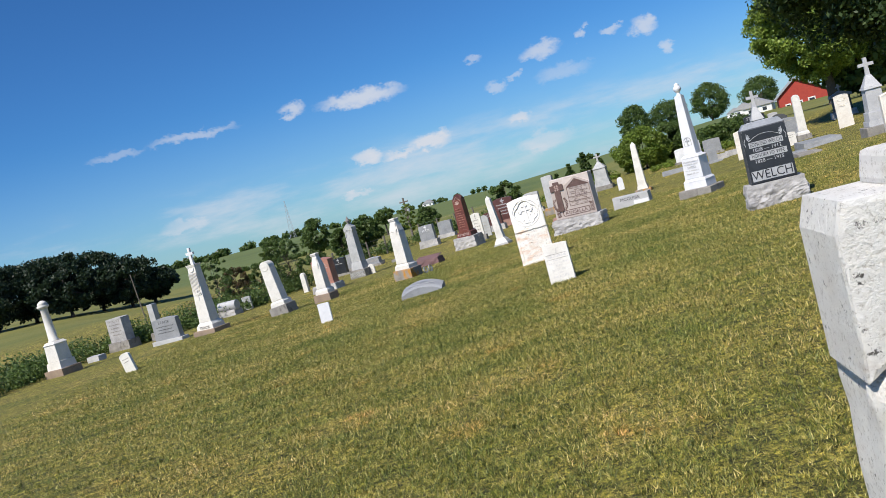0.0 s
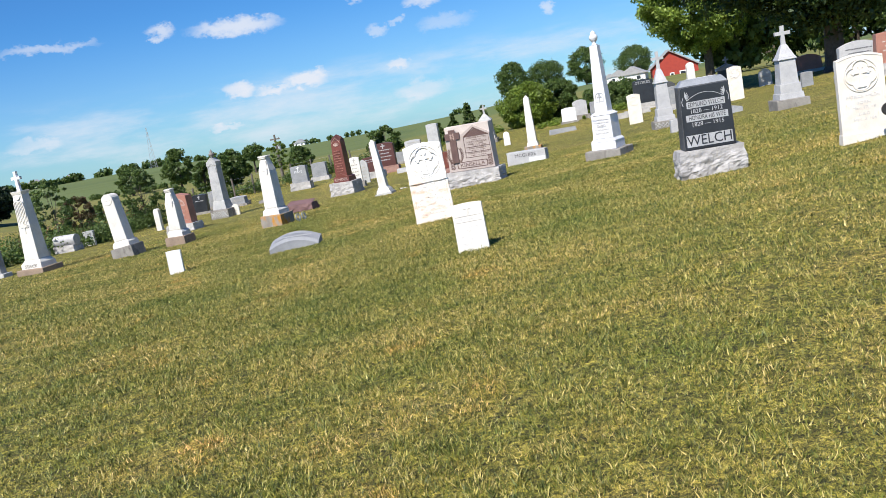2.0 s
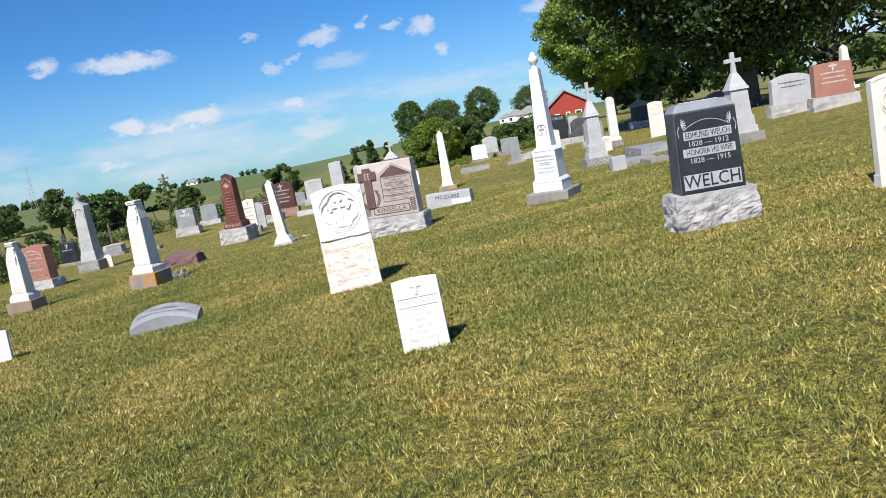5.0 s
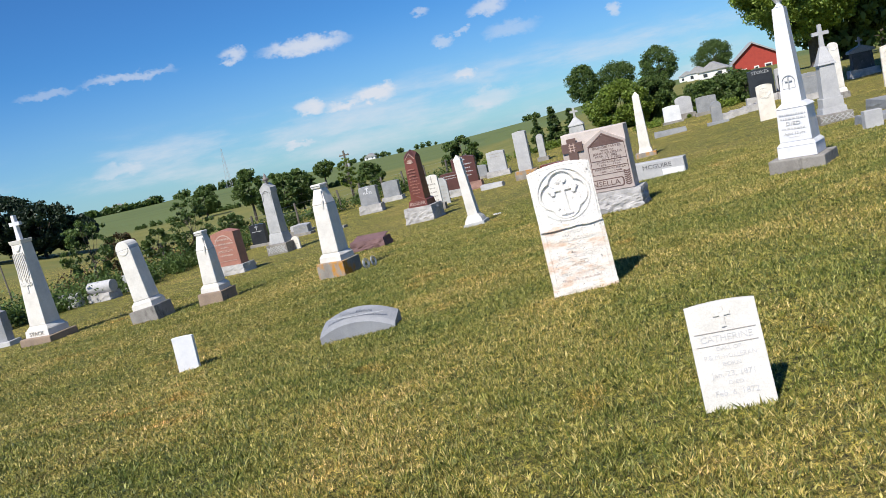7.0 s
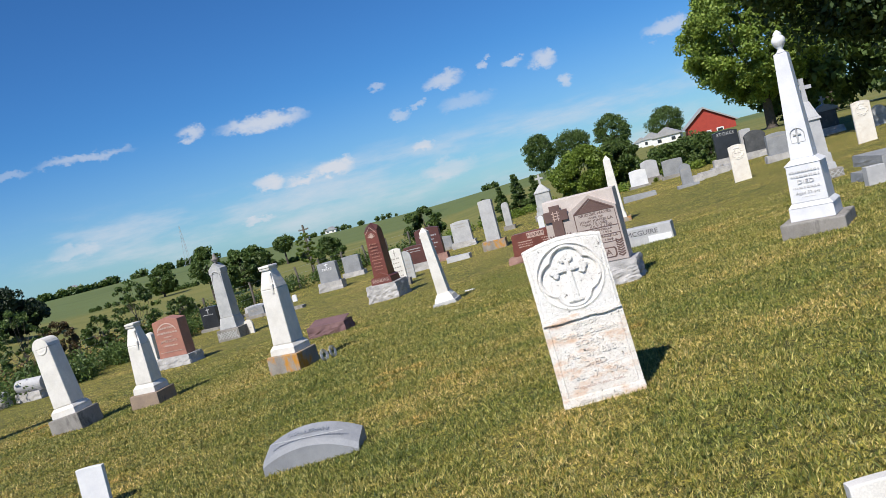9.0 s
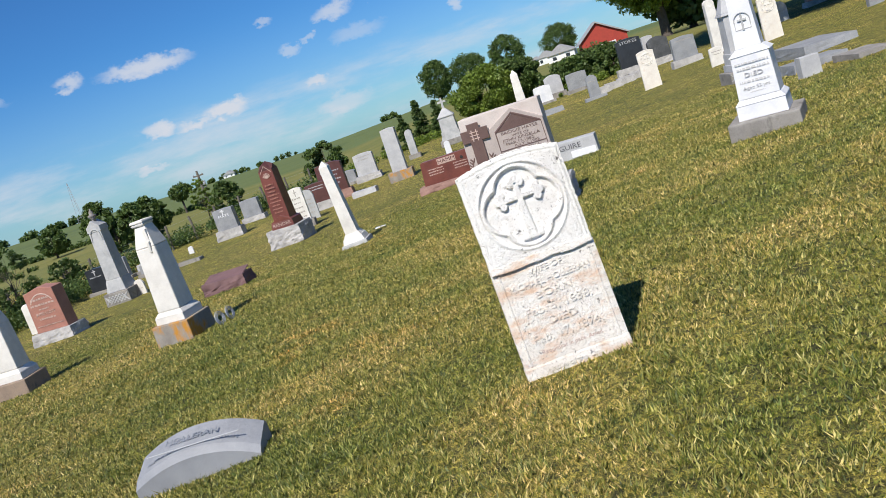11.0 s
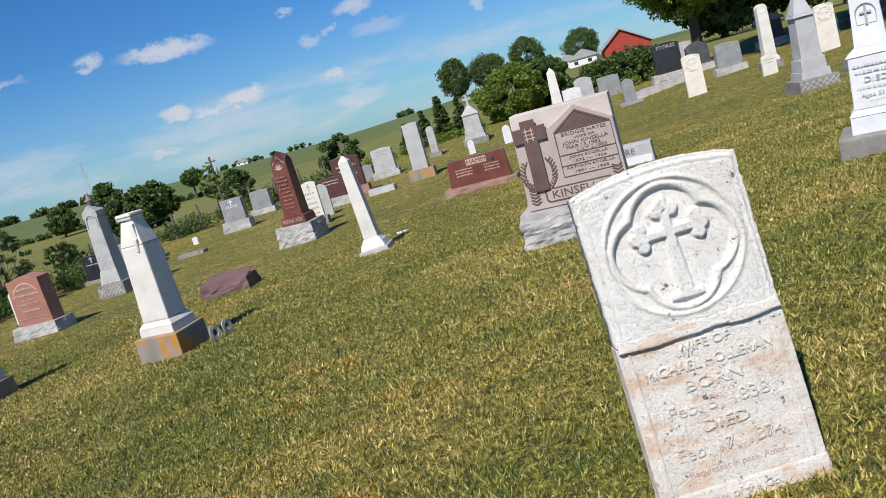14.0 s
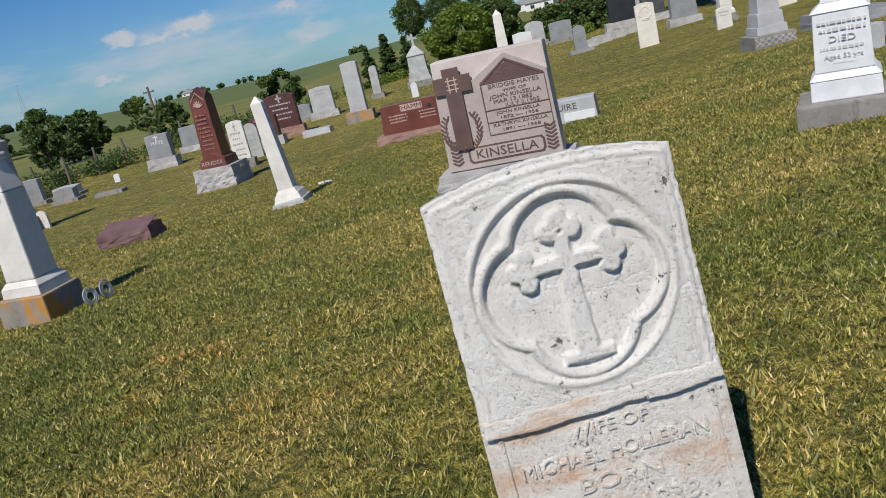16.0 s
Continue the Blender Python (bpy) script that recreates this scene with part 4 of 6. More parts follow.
def draped_pillar(name, fx, fy, yaw, h, w, base_mat, label, lean=0.0, scroll=True, body=None, deep=0.0, tilt=0.0):
    """A square marble pillar with a draped cloth over its head."""
    mat = body or MARBLE
    t = thing(name, fx, fy, yaw, w + 0.14, label, roll=lean, tilt=tilt)
    block("base", w + 0.16, w + 0.16, w + 0.14, w + 0.14, -0.2, 0.24 + deep, base_mat, t, "weathered base block", bevel=0.015)
    block("plinth", w + 0.03, w + 0.03, w + 0.02, w + 0.02, 0.24 + deep, 0.33 + deep, mat, t)
    block("plinth_moulding", w + 0.03, w + 0.03, w - 0.06, w - 0.06, 0.33 + deep, 0.39 + deep, mat, t, bevel=0.012)
    bm = bmesh.new()
    hexa(bm, w - 0.07, w - 0.07, w - 0.12, w - 0.12, 0.39 + deep, h - (0.36 if scroll else 0.16), 0, 0, 0.02)
    part("pillar", bm, mat, t)
    k = w - 0.12
    if scroll:
        block("shoulder", k, k, k * 0.52, k * 0.60, h - 0.36, h - 0.07, mat, t, "sloped draped shoulders", bevel=0.012)
        bm = bmesh.new()
        hexa(bm, k * 0.60, k * 0.74, k * 0.68, k * 0.80, h - 0.075, h - 0.045, -0.01, 0, 0.008)
        hexa(bm, k * 0.70, k * 0.84, k * 0.64, k * 0.80, h - 0.035, h, -0.01, 0, 0.012)
        hexa(bm, k * 0.56, k * 0.66, k * 0.56, k * 0.66, h - 0.05, h - 0.03, -0.01, 0, 0)
        part("cap_scroll", bm, mat, t, "scrolled top")
        bm = bmesh.new()
        hexa(bm, k * 0.17, 0.07, k * 0.20, 0.06, h - 0.30, h - 0.12, k * 0.27, -k * 0.36, 0.012, -0.02)
        hexa(bm, k * 0.12, 0.05, k * 0.16, 0.07, h - 0.44, h - 0.29, k * 0.25, -k * 0.47, 0.012, 0.01)
        part("drapery", bm, mat, t, "carved cloth fold hanging from the cap")
    else:
        bm = bmesh.new()
        n = 10
        a_, b_ = [], []
        for j in range(n + 1):
            a = math.pi * j / n
            a_.append(bm.verts.new((k / 2 * math.cos(a), -k / 2, h - 0.16 + 0.16 * math.sin(a))))
            b_.append(bm.verts.new((k / 2 * math.cos(a), k / 2, h - 0.16 + 0.16 * math.sin(a))))
        for j in range(n):
            bm.faces.new((a_[j], b_[j], b_[j + 1], a_[j + 1]))
        bm.faces.new(a_)
        bm.faces.new(b_[::-1])
        bmesh.ops.recalc_face_normals(bm, faces=bm.faces[:])
        part("rounded_head", bm, mat, t)
        bm = bmesh.new()
        ridge(bm, arc(0, h - 0.15, k * 0.36, 180, 360, 10), 0.04, 0.012, -k / 2)
        part("drapery", bm, mat, t)
    return t


def wreath_stand():
    """Two small metal flower rings leaning at a pillar's shaded side."""
    for x, y, yaw in ((-1.13, 21.92, 55), (-1.00, 22.10, 62)):
        t = thing("wire_wreath", x, y, yaw, 0.05, "small grey wire flower ring leaning beside a pillar", "grave ornament", tilt=12)
        bm = bmesh.new()
        for k in range(3):
            ridge(bm, arc(0, 0.12, 0.05 + 0.02 * k, 0, 360, 20)[:-1], 0.012, 0.008, 0, True)
        part("ring", bm, STEEL, t)
        block("spike", 0.012, 0.008, 0.012, 0.008, -0.12, 0.05, STEEL, t, bevel=0.002)


def render_obelisk():
    t = thing("obelisk_monument", 0.02, 30.75, -27, 0.80, "dark red granite pillar monument on a grey rock-faced base")
    rough_block("base", 0.88, 0.80, -0.2, 0.46, ROCK, t, "rock-faced grey base", 0.035, seed=7, cuts=16)
    block("plinth", 0.60, 0.58, 0.56, 0.54, 0.46, 0.62, RED, t, "red granite plinth with the family name", bevel=0.01)
    profile_slab("plinth_gable", [(-0.29, 0.62), (0.29, 0.62), (0, 0.76)], -0.27, 0.27, RED, t, "", 0.006)
    letters("RENDER", 0.12, CUT_TAN, t, 0, 0.55, -0.293, 0.003, 1.1)
    block("shaft", 0.44, 0.42, 0.36, 0.34, 0.62, 1.86, RED, t, "tapered red granite shaft", bevel=0.012)
    bm = bmesh.new()
    for y0 in (0,):
        a = [bm.verts.new(p) for p in ((-0.18, -0.17, 1.86), (0.18, -0.17, 1.86), (0.18, 0.17, 1.86), (-0.18, 0.17, 1.86), (0, -0.17, 2.02), (0.18, 0, 1.98), (0, 0.17, 2.02), (-0.18, 0, 1.98), (0, 0, 2.08))]
        for f in ((0, 1, 4), (1, 2, 5), (2, 3, 6), (3, 0, 7), (0, 4, 8), (4, 1, 8), (1, 5, 8), (5, 2, 8), (2, 6, 8), (6, 3, 8), (3, 7, 8), (7, 0, 8)):
            bm.faces.new([a[k] for k in f])
    part("gabled_cap", bm, RED_SIDE, t)
    bm = bmesh.new()
    ridge(bm, [(-0.15, 1.80), (0, 1.97), (0.15, 1.80)], 0.016, 0.004, -0.178)
    for k in range(7):
        a = radians(20 + 23.3 * k)
        ridge(bm, [(0, 1.68), (0.11 * math.cos(a), 1.68 + 0.13 * math.sin(a))], 0.022, 0.004, -0.186)
    part("fan_carving", bm, CUT_TAN, t)
    text_bars([(0, 1.52 - 0.085 * k, 0.22 + 0.06 * (k % 2), 0.035) for k in range(9)], PINK, t, -0.2, depth=0.012)


def leaning_obelisk():
    t = thing("obelisk_monument", 1.05, 24.88, -20, 0.46, "slender weathered white marble obelisk leaning slightly", roll=-4.6)
    block("base", 0.52, 0.50, 0.46, 0.46, -0.15, 0.09, MARBLE_GREY, t, bevel=0.015)
    block("plinth", 0.40, 0.40, 0.34, 0.34, 0.09, 0.19, MARBLE, t, bevel=0.012)
    block("plinth_moulding", 0.32, 0.32, 0.25, 0.25, 0.19, 0.25, MARBLE, t, bevel=0.01)
    obelisk_shaft("shaft", 0.225, 0.155, 0.25, 1.47, 0.09, MARBLE, t, "weathered tapered shaft")


def hamm_stone():
    t = thing("granite_headstone", 3.99, 29.35, -24, 0.40, "wide polished red granite headstone on a rock-faced red base")
    rough_block("base", 1.62, 0.42, -0.15, 0.16, RED_ROCK, t, "rock-faced red base", 0.03, seed=9)
    profile_slab("die", [(-0.66, 0.16), (0.66, 0.16), (0.62, 0.70), (0.60, 0.735), (-0.59, 0.71), (-0.62, 0.68)], -0.10, 0.10, RED, t, "polished red slab", 0.008)
    block("name_panel", 0.44, 0.008, 0.44, 0.008, 0.56, 0.69, CUT_TAN, t, "pale name panel", 0.0, -0.102, 0.002)
    letters("HAMM", 0.125, RED_SIDE, t, 0, 0.625, -0.107, 0.003, 1.15)
    text_bars([(-0.3, 0.50, 0.38, 0.028), (-0.3, 0.44, 0.36, 0.028), (-0.3, 0.38, 0.36, 0.028), (0.3, 0.50, 0.34, 0.028), (0.3, 0.44, 0.30, 0.028), (0.3, 0.38, 0.32, 0.028)], CUT_TAN, t, -0.102)
    bm = bmesh.new()
    bmesh.ops.create_cone(bm, cap_ends=True, segments=14, radius1=0.04, radius2=0.035, depth=0.012, matrix=Matrix.Translation((0.36, -0.104, 0.58)) @ Matrix.Rotation(radians(90), 4, "X"))
    part("medallion", bm, IRON, t, "dark round medallion")


def maroon_marker():
    t = thing("low_marker", -1.32, 26.1, -22, 0.46, "low maroon granite marker with rough broken sides")
    rough_block("stone", 0.86, 0.46, -0.1, 0.24, MAROON, t, "", 0.03, seed=11)
    bm = bmesh.new()
    hexa(bm, 0.80, 0.44, 0.78, 0.40, 0.225, 0.235, 0, 0.0, 0)
    for v in bm.verts:
        v.co.z += (v.co.y + 0.2) * 0.22
    part("inscribed_face", bm, MAROON, t, "smooth sloped top")


def scott_stone():
    t = thing("granite_headstone", -5.2, 29.4, -26, 0.50, "salmon-red granite upright headstone on a rock base")
    rough_block("base", 1.02, 0.55, -0.15, 0.27, ROCK, t, "", 0.03, seed=13)
    profile_slab("die", [(-0.40, 0.27), (0.40, 0.27), (0.37, 1.15), (0.02, 1.23), (-0.37, 1.15)], -0.17, 0.17, PINK, t, "salmon granite block", 0.012)
    letters("JAMES SCOTT", 0.085, CUT_TAN, t, 0, 0.66, -0.175, 0.004, 0.95)
    text_bars([(0, 0.98, 0.5, 0.05), (0, 0.86, 0.6, 0.05), (0, 0.76, 0.24, 0.035), (0, 0.55, 0.4, 0.045), (0, 0.40, 0.66, 0.02)], CUT_TAN, t, -0.175)
    bm = bmesh.new()
    ridge(bm, arc(0, 0.78, 0.30, 25, 155, 14), 0.03, 0.004, -0.172)
    part("arch_line", bm, CUT_TAN, t)


def urn_shaft():
    t = thing("urn_monument", -4.4, 32.9, -24, 0.66, "grey marble shaft monument with urn on a lattice-carved base")
    block("base", 0.74, 0.70, 0.72, 0.68, -0.2, 0.34, CEMENT, t, "lattice-carved base", bevel=0.02)
    bm = bmesh.new()
    for k in range(7):
        x = -0.30 + 0.1 * k
        ridge(bm, [(max(-0.33, x - 0.12), 0.08), (min(0.33, x + 0.12), 0.28)], 0.022, 0.006, -0.352)
        ridge(bm, [(max(-0.33, x - 0.12), 0.28), (min(0.33, x + 0.12), 0.08)], 0.022, 0.006, -0.352)
    part("lattice_carving", bm, MARBLE_GREY, t)
    block("plinth", 0.56, 0.54, 0.44, 0.42, 0.34, 0.66, MARBLE_GREY, t, bevel=0.02)
    block("shaft", 0.42, 0.40, 0.35, 0.34, 0.66, 1.92, MARBLE_GREY, t, "greyed marble shaft", bevel=0.012)
    profile_slab("gothic_head", [(-0.20, 1.92), (0.20, 1.92), (0.19, 2.06), (0, 2.22), (-0.19, 2.06)], -0.18, 0.18, MARBLE_GREY, t, "", 0.015)
    bm = bmesh.new()
    ridge(bm, arc(0, 1.86, 0.13, 0, 180, 12), 0.035, 0.02, -0.175)
    ridge(bm, [(-0.13, 1.86), (-0.15, 1.70)], 0.04, 0.02, -0.175)
    ridge(bm, [(0.13, 1.86), (0.15, 1.70)], 0.04, 0.02, -0.175)
    part("hood_carving", bm, MARBLE_GREY, t)
    lathe("urn", [(0.06, 2.18), (0.04, 2.24), (0.10, 2.30), (0.115, 2.34), (0.05, 2.37), (0.06, 2.41), (0.02, 2.48), (0.005, 2.52)], ROCK_DARK, t, label="dark weathered urn")


def headstone(name, fx, fy, yaw, w, h, d, mat, base_mat, label, base_h=0.2, rise=0.04, text="", tmat=None, rough=True, base_w=0.22, bars=3, tsize=0.1, group="", tilt=0.0, roll=0.0, cross=False):
    """An upright headstone on a base."""
    t = thing(name, fx, fy, yaw, d + 0.14, label, group=group, tilt=tilt, roll=roll)
    if base_h > 0:
        if rough:
            rough_block("base", w + base_w, d + 0.16, -0.15, base_h, base_mat, t, "", 0.022, seed=int(fx * 7), cuts=5)
        else:
            block("base", w + base_w, d + 0.16, w + base_w - 0.02, d + 0.14, -0.15, base_h, base_mat, t, bevel=0.012)
    profile_slab("die", arch_outline(w * 0.96, base_h if base_h > 0 else -0.12, h, rise, 0.96), -d / 2, d / 2, mat, t, "", min(0.01, d * 0.1))
    tm = tmat or CUT_SOFT
    z = h - rise - 0.09
    if cross:
        bm = bmesh.new()
        hexa(bm, w * 0.05, 0.012, w * 0.05, 0.012, h - rise - 0.20, h - 0.04, 0, -d / 2, 0)
        hexa(bm, w * 0.2, 0.012, w * 0.2, 0.012, h - rise - 0.09, h - rise - 0.09 + w * 0.05, 0, -d / 2, 0)
        part("carved_cross", bm, tm, t)
        z -= 0.16
    if text:
        letters(text, tsize, tm, t, 0, z, -d / 2, 0.004, 1.1)
        z -= tsize
    if bars:
        text_bars([(0, z - (h - base_h) * 0.14 * k, w * (0.66 - 0.12 * (k % 2)), max(0.02, (h - base_h) * 0.05)) for k in range(bars)], tm, t, -d / 2, depth=0.003)
    return t


def carved_tablet(fx, fy, yaw, w, h, label, mat, names, tilt=0.0, foot=True):
    """A marble tablet with an arched head and a round cross panel."""
    t = thing("marble_tablet", fx, fy, yaw, 0.12, label, tilt=tilt)
    y = -0.055
    profile_slab("slab", arch_outline(w, -0.1, h, 0.055, 0.97), y, 0.05, mat, t)
    bm = bmesh.new()
    ridge(bm, [(-w / 2 + 0.02, 0.3), (-w / 2 + 0.02, h - 0.08)], 0.016, 0.006, y)
    ridge(bm, [(w / 2 - 0.02, 0.3), (w / 2 - 0.02, h - 0.08)], 0.016, 0.006, y)
    ridge(bm, [(x, z - 0.02) for x, z in arch_outline(w - 0.02, 0.3, h, 0.055)[2:]], 0.016, 0.006, y)
    part("border_moulding", bm, mat, t)
    quatrefoil_panel(t, h - 0.29, w * 0.36, y, mat)
    if foot:
        block("footing", w + 0.05, 0.17, w + 0.03, 0.15, -0.12, 0.13, MARBLE_TAN, t, "stained foot block", bevel=0.012)
    z = h - 0.29 - w * 0.36 - 0.06
    for s, size, wd in names:
        letters(s, size, CUT_FAINT, t, 0, z, y, 0.004, wd)
        z -= size * 1.35
    return t


def marble_obelisk_small():
    t = thing("obelisk_monument", 5.86, 9.75, -14, 0.50, "white marble obelisk with worn tip on a stepped block")
    block("base", 0.56, 0.52, 0.54, 0.50, -0.15, 0.05, CEMENT, t, bevel=0.012)
    block("plinth", 0.44, 0.42, 0.42, 0.40, 0.05, 0.13, MARBLE_WHITE, t)
    block("die", 0.36, 0.36, 0.35, 0.35, 0.13, 0.36, MARBLE_WHITE, t, "inscribed block")
    block("die_moulding", 0.39, 0.39, 0.24, 0.24, 0.36, 0.45, MARBLE_WHITE, t, bevel=0.014)
    obelisk_shaft("shaft", 0.21, 0.145, 0.45, 1.06, 0.04, MARBLE, t)
    text_bars([(0, 0.30 - 0.05 * k, 0.26, 0.022) for k in range(3)], CUT_FAINT, t, -0.18)


def flag_medallion():
    t = thing("grave_medallion", 6.98, 12.45, -14, 0.02, "dark round iron marker disc on a thin leaning stake", "grave marker", tilt=2, roll=9)
    lathe("stake", [(0.007, -0.15), (0.007, 0.36)], IRON, t, n=6)
    bm = bmesh.new()
    bmesh.ops.create_cone(bm, cap_ends=True, segments=24, radius1=0.085, radius2=0.08, depth=0.018, matrix=Matrix.Translation((0, -0.012, 0.40)) @ Matrix.Rotation(radians(90), 4, "X"))
    ridge(bm, arc(0, 0.40, 0.07, 0, 360, 20)[:-1], 0.01, 0.004, -0.022, True)
    part("disc", bm, IRON, t)


def cross_monument(fx, fy, yaw, h, w, label, mat, lattice=True):
    """A stepped granite monument with a tapering cap and a Latin cross."""
    t = thing("cross_monument", fx, fy, yaw, w + 0.25, label)
    block("base", w + 0.28, w + 0.25, w + 0.26, w + 0.23, -0.2, 0.24, CEMENT, t, "base block", bevel=0.015)
    if lattice:
        bm = bmesh.new()
        for k in range(6):
            x = -0.30 + 0.12 * k
            ridge(bm, [(max(-0.36, x - 0.09), 0.06), (min(0.36, x + 0.09), 0.2)], 0.02, 0.006, -(w + 0.25) / 2)
            ridge(bm, [(max(-0.36, x - 0.09), 0.2), (min(0.36, x + 0.09), 0.06)], 0.02, 0.006, -(w + 0.25) / 2)
        part("lattice_carving", bm, MARBLE_GREY, t)
    block("lower_step", w + 0.08, w + 0.06, w + 0.06, w + 0.04, 0.24, 0.38, mat, t)
    block("upper_step", w, w, w - 0.02, w - 0.02, 0.38, 0.60, mat, t)
    block("die", w - 0.08, w - 0.08, w - 0.13, w - 0.13, 0.60, h * 0.60, mat, t, "smooth tapered die")
    block("cornice", w - 0.06, w - 0.06, w - 0.09, w - 0.09, h * 0.60, h * 0.60 + 0.05, mat, t)
    block("cap", w - 0.11, w - 0.11, 0.13, 0.13, h * 0.60 + 0.05, h * 0.78, mat, t, "tapering cap", bevel=0.01)
    latin_cross("cross", 0.36, h * 0.24, 0.085, h * 0.77, mat, t, 0.62, flare=1.3)
    return t


def stack_cross_pillar():
    t = thing("draped_cross_monument", -7.95, 23.85, -22, 0.74, "tall white marble pillar with carved drapery and a cross on top")
    block("base", 0.80, 0.76, 0.78, 0.74, -0.25, 0.17, CEMENT_BROWN, t, "brown stone base", bevel=0.015)
    block("plinth", 0.60, 0.56, 0.58, 0.54, 0.17, 0.30, MARBLE, t)
    letters("STACK", 0.11, CUT_SOFT, t, 0, 0.235, -0.283, 0.005, 1.1)
    block("plinth_moulding", 0.56, 0.52, 0.44, 0.42, 0.30, 0.38, MARBLE, t, bevel=0.015)
    block("shaft", 0.42, 0.40, 0.27, 0.26, 0.38, 2.02, MARBLE, t, "tapered shaft", bevel=0.012)
    block("capital", 0.28, 0.27, 0.32, 0.31, 2.02, 2.10, MARBLE, t)
    latin_cross("cross", 0.26, 0.50, 0.075, 2.09, MARBLE_WHITE, t, 0.66, flare=1.3)
    bm = bmesh.new()
    for k in range(4):
        ridge(bm, arc(0, 2.02 - 0.02 * k, 0.10 - 0.012 * k, 195, 345, 10), 0.03, 0.012, -0.135 - 0.004 * k)
    for k in range(7):
        x = -0.12 + 0.04 * k
        ridge(bm, [(x, 1.85), (x * 1.15 + 0.01, 1.6), (x * 1.05, 1.35 - 0.09 * (k % 3))], 0.028, 0.016, -0.158)
    for k in range(6):
        ridge(bm, arc(-0.09 + 0.04 * k, 1.25 - 0.02 * (k % 2), 0.035, 160, 380, 7), 0.02, 0.014, -0.17)
    part("drapery", bm, MARBLE, t, "carved cloth with tassels")
    bm = bmesh.new()
    hexa(bm, 0.05, 0.02, 0.05, 0.02, 1.05, 1.35, 0, -0.175, 0.003)
    hexa(bm, 0.15, 0.02, 0.15, 0.02, 1.2, 1.25, 0, -0.175, 0.003)
    part("carved_cross", bm, MARBLE, t)


def column_monument():
    t = thing("column_monument", -12.6, 24.0, -24, 0.72, "white marble round column with capped top on a square block", roll=-1.5)
    block("base", 0.78, 0.74, 0.76, 0.72, -0.25, 0.24, CEMENT_BROWN, t, bevel=0.015)
    block("plinth", 0.60, 0.58, 0.56, 0.54, 0.24, 0.46, MARBLE, t)
    block("die", 0.50, 0.48, 0.46, 0.44, 0.46, 0.98, MARBLE, t, "square marble block", bevel=0.02)
    block("die_moulding", 0.52, 0.50, 0.36, 0.36, 0.98, 1.06, MARBLE, t, bevel=0.015)
    lathe("column", [(0.16, 1.06), (0.16, 1.09), (0.135, 1.12), (0.105, 2.05), (0.12, 2.07)], MARBLE, t)
    lathe("cap", [(0.12, 2.07), (0.165, 2.10), (0.175, 2.15), (0.13, 2.19), (0.15, 2.21), (0.10, 2.27), (0.03, 2.31)], MARBLE, t, label="moulded cap")


def barrel_stone():
    t = thing("scroll_marker", -9.5, 31.6, -22, 0.5, "grey granite scroll-shaped roll on a rock-faced block")
    rough_block("base", 0.82, 0.5, -0.15, 0.26, ROCK, t, "", 0.03, seed=4, cuts=5)
    bm = bmesh.new()
    bmesh.ops.create_cone(bm, cap_ends=True, segments=24, radius1=0.18, radius2=0.18, depth=0.84, matrix=Matrix.Translation((0, 0, 0.42)) @ Matrix.Rotation(radians(90), 4, "Y"))
    part("roll", bm, GREY_LIGHT, t, "round stone roll")


def ledger(fx, fy, yaw, w, d, h, mat, label):
    t = thing("ledger_slab", fx, fy, yaw, d, label, "grave slab")
    rough_block("slab", w, d, -0.1, h, mat, t, "", 0.012, seed=int(fx * 3), cuts=5)


def near_tablet():
    """The large weathered marble stone at the walk's start."""
    t = thing("marble_monument", 1.07, 1.592, -8, 0.26, "large weathered white marble stone with stepped top and carved scrolls")
    rough_block("body", 0.82, 0.21, -0.15, 1.56, PITTED, t, "", 0.006, cy=0.03, cuts=24)
    under = [(-0.42 + 0.84 * k / 24, 1.205 + 0.13 * math.sin(math.pi * k / 24) ** 0.8) for k in range(25)]
    profile_slab("arch_panel", under + [(0.42, 1.50), (0.40, 1.565), (-0.40, 1.565), (-0.42, 1.50)], -0.135, 0.13, PITTED, t, "weathered overhanging head with arched underside", 0.014)
    block("raised_cap", 0.58, 0.20, 0.56, 0.17, 1.563, 1.635, PITTED, t, bevel=0.014)
    for sx in (-0.375, 0.375):
        lathe("colonnette", [(0.030, 0.0), (0.030, 0.98), (0.042, 1.0), (0.042, 1.02), (0.034, 1.03), (0.036, 1.12), (0.044, 1.14), (0.044, 1.16), (0.038, 1.215)], PITTED, t, sx, -0.085, 14)
    y = -0.07
    bm = bmesh.new()
    ridge(bm, [(-0.33, 0.92), (-0.30, 0.86), (-0.22, 0.86), (-0.17, 0.93), (-0.19, 1.02), (-0.11, 1.11), (0.05, 1.14)], 0.05, 0.022, y)
    ridge(bm, arc(0.02, 0.98, 0.13, 0, 360, 24)[:-1], 0.03, 0.016, y, True)
    part("scroll_carving", bm, PITTED, t)
    text_bars([(0.02, 0.70 - 0.08 * k, 0.56, 0.04) for k in range(5)], CUT_FAINT, t, y)


holleran_tablet()
catherine_tablet()
slant_marker()
plain_marker()
welch_monument()
kinsella_monument()
mcguire_marker()
tall_obelisk()
draped_pillar("draped_pillar", -1.80, 21.95, -29, 1.68, 0.42, LICHEN_BASE, "white marble pillar with scrolled drapery on an orange-lichened base", deep=0.06)
wreath_stand()
draped_pillar("draped_pillar", -4.22, 23.0, -20, 1.40, 0.38, CEMENT_BROWN, "white marble pillar with scrolled top on a brown base")
draped_pillar("draped_pillar", -5.42, 22.8, -18, 1.58, 0.42, CEMENT, "round-headed white marble pillar on a stepped grey base", scroll=False, deep=0.04, lean=-6.5)
render_obelisk()
leaning_obelisk()
hamm_stone()
maroon_marker()
scott_stone()
urn_shaft()
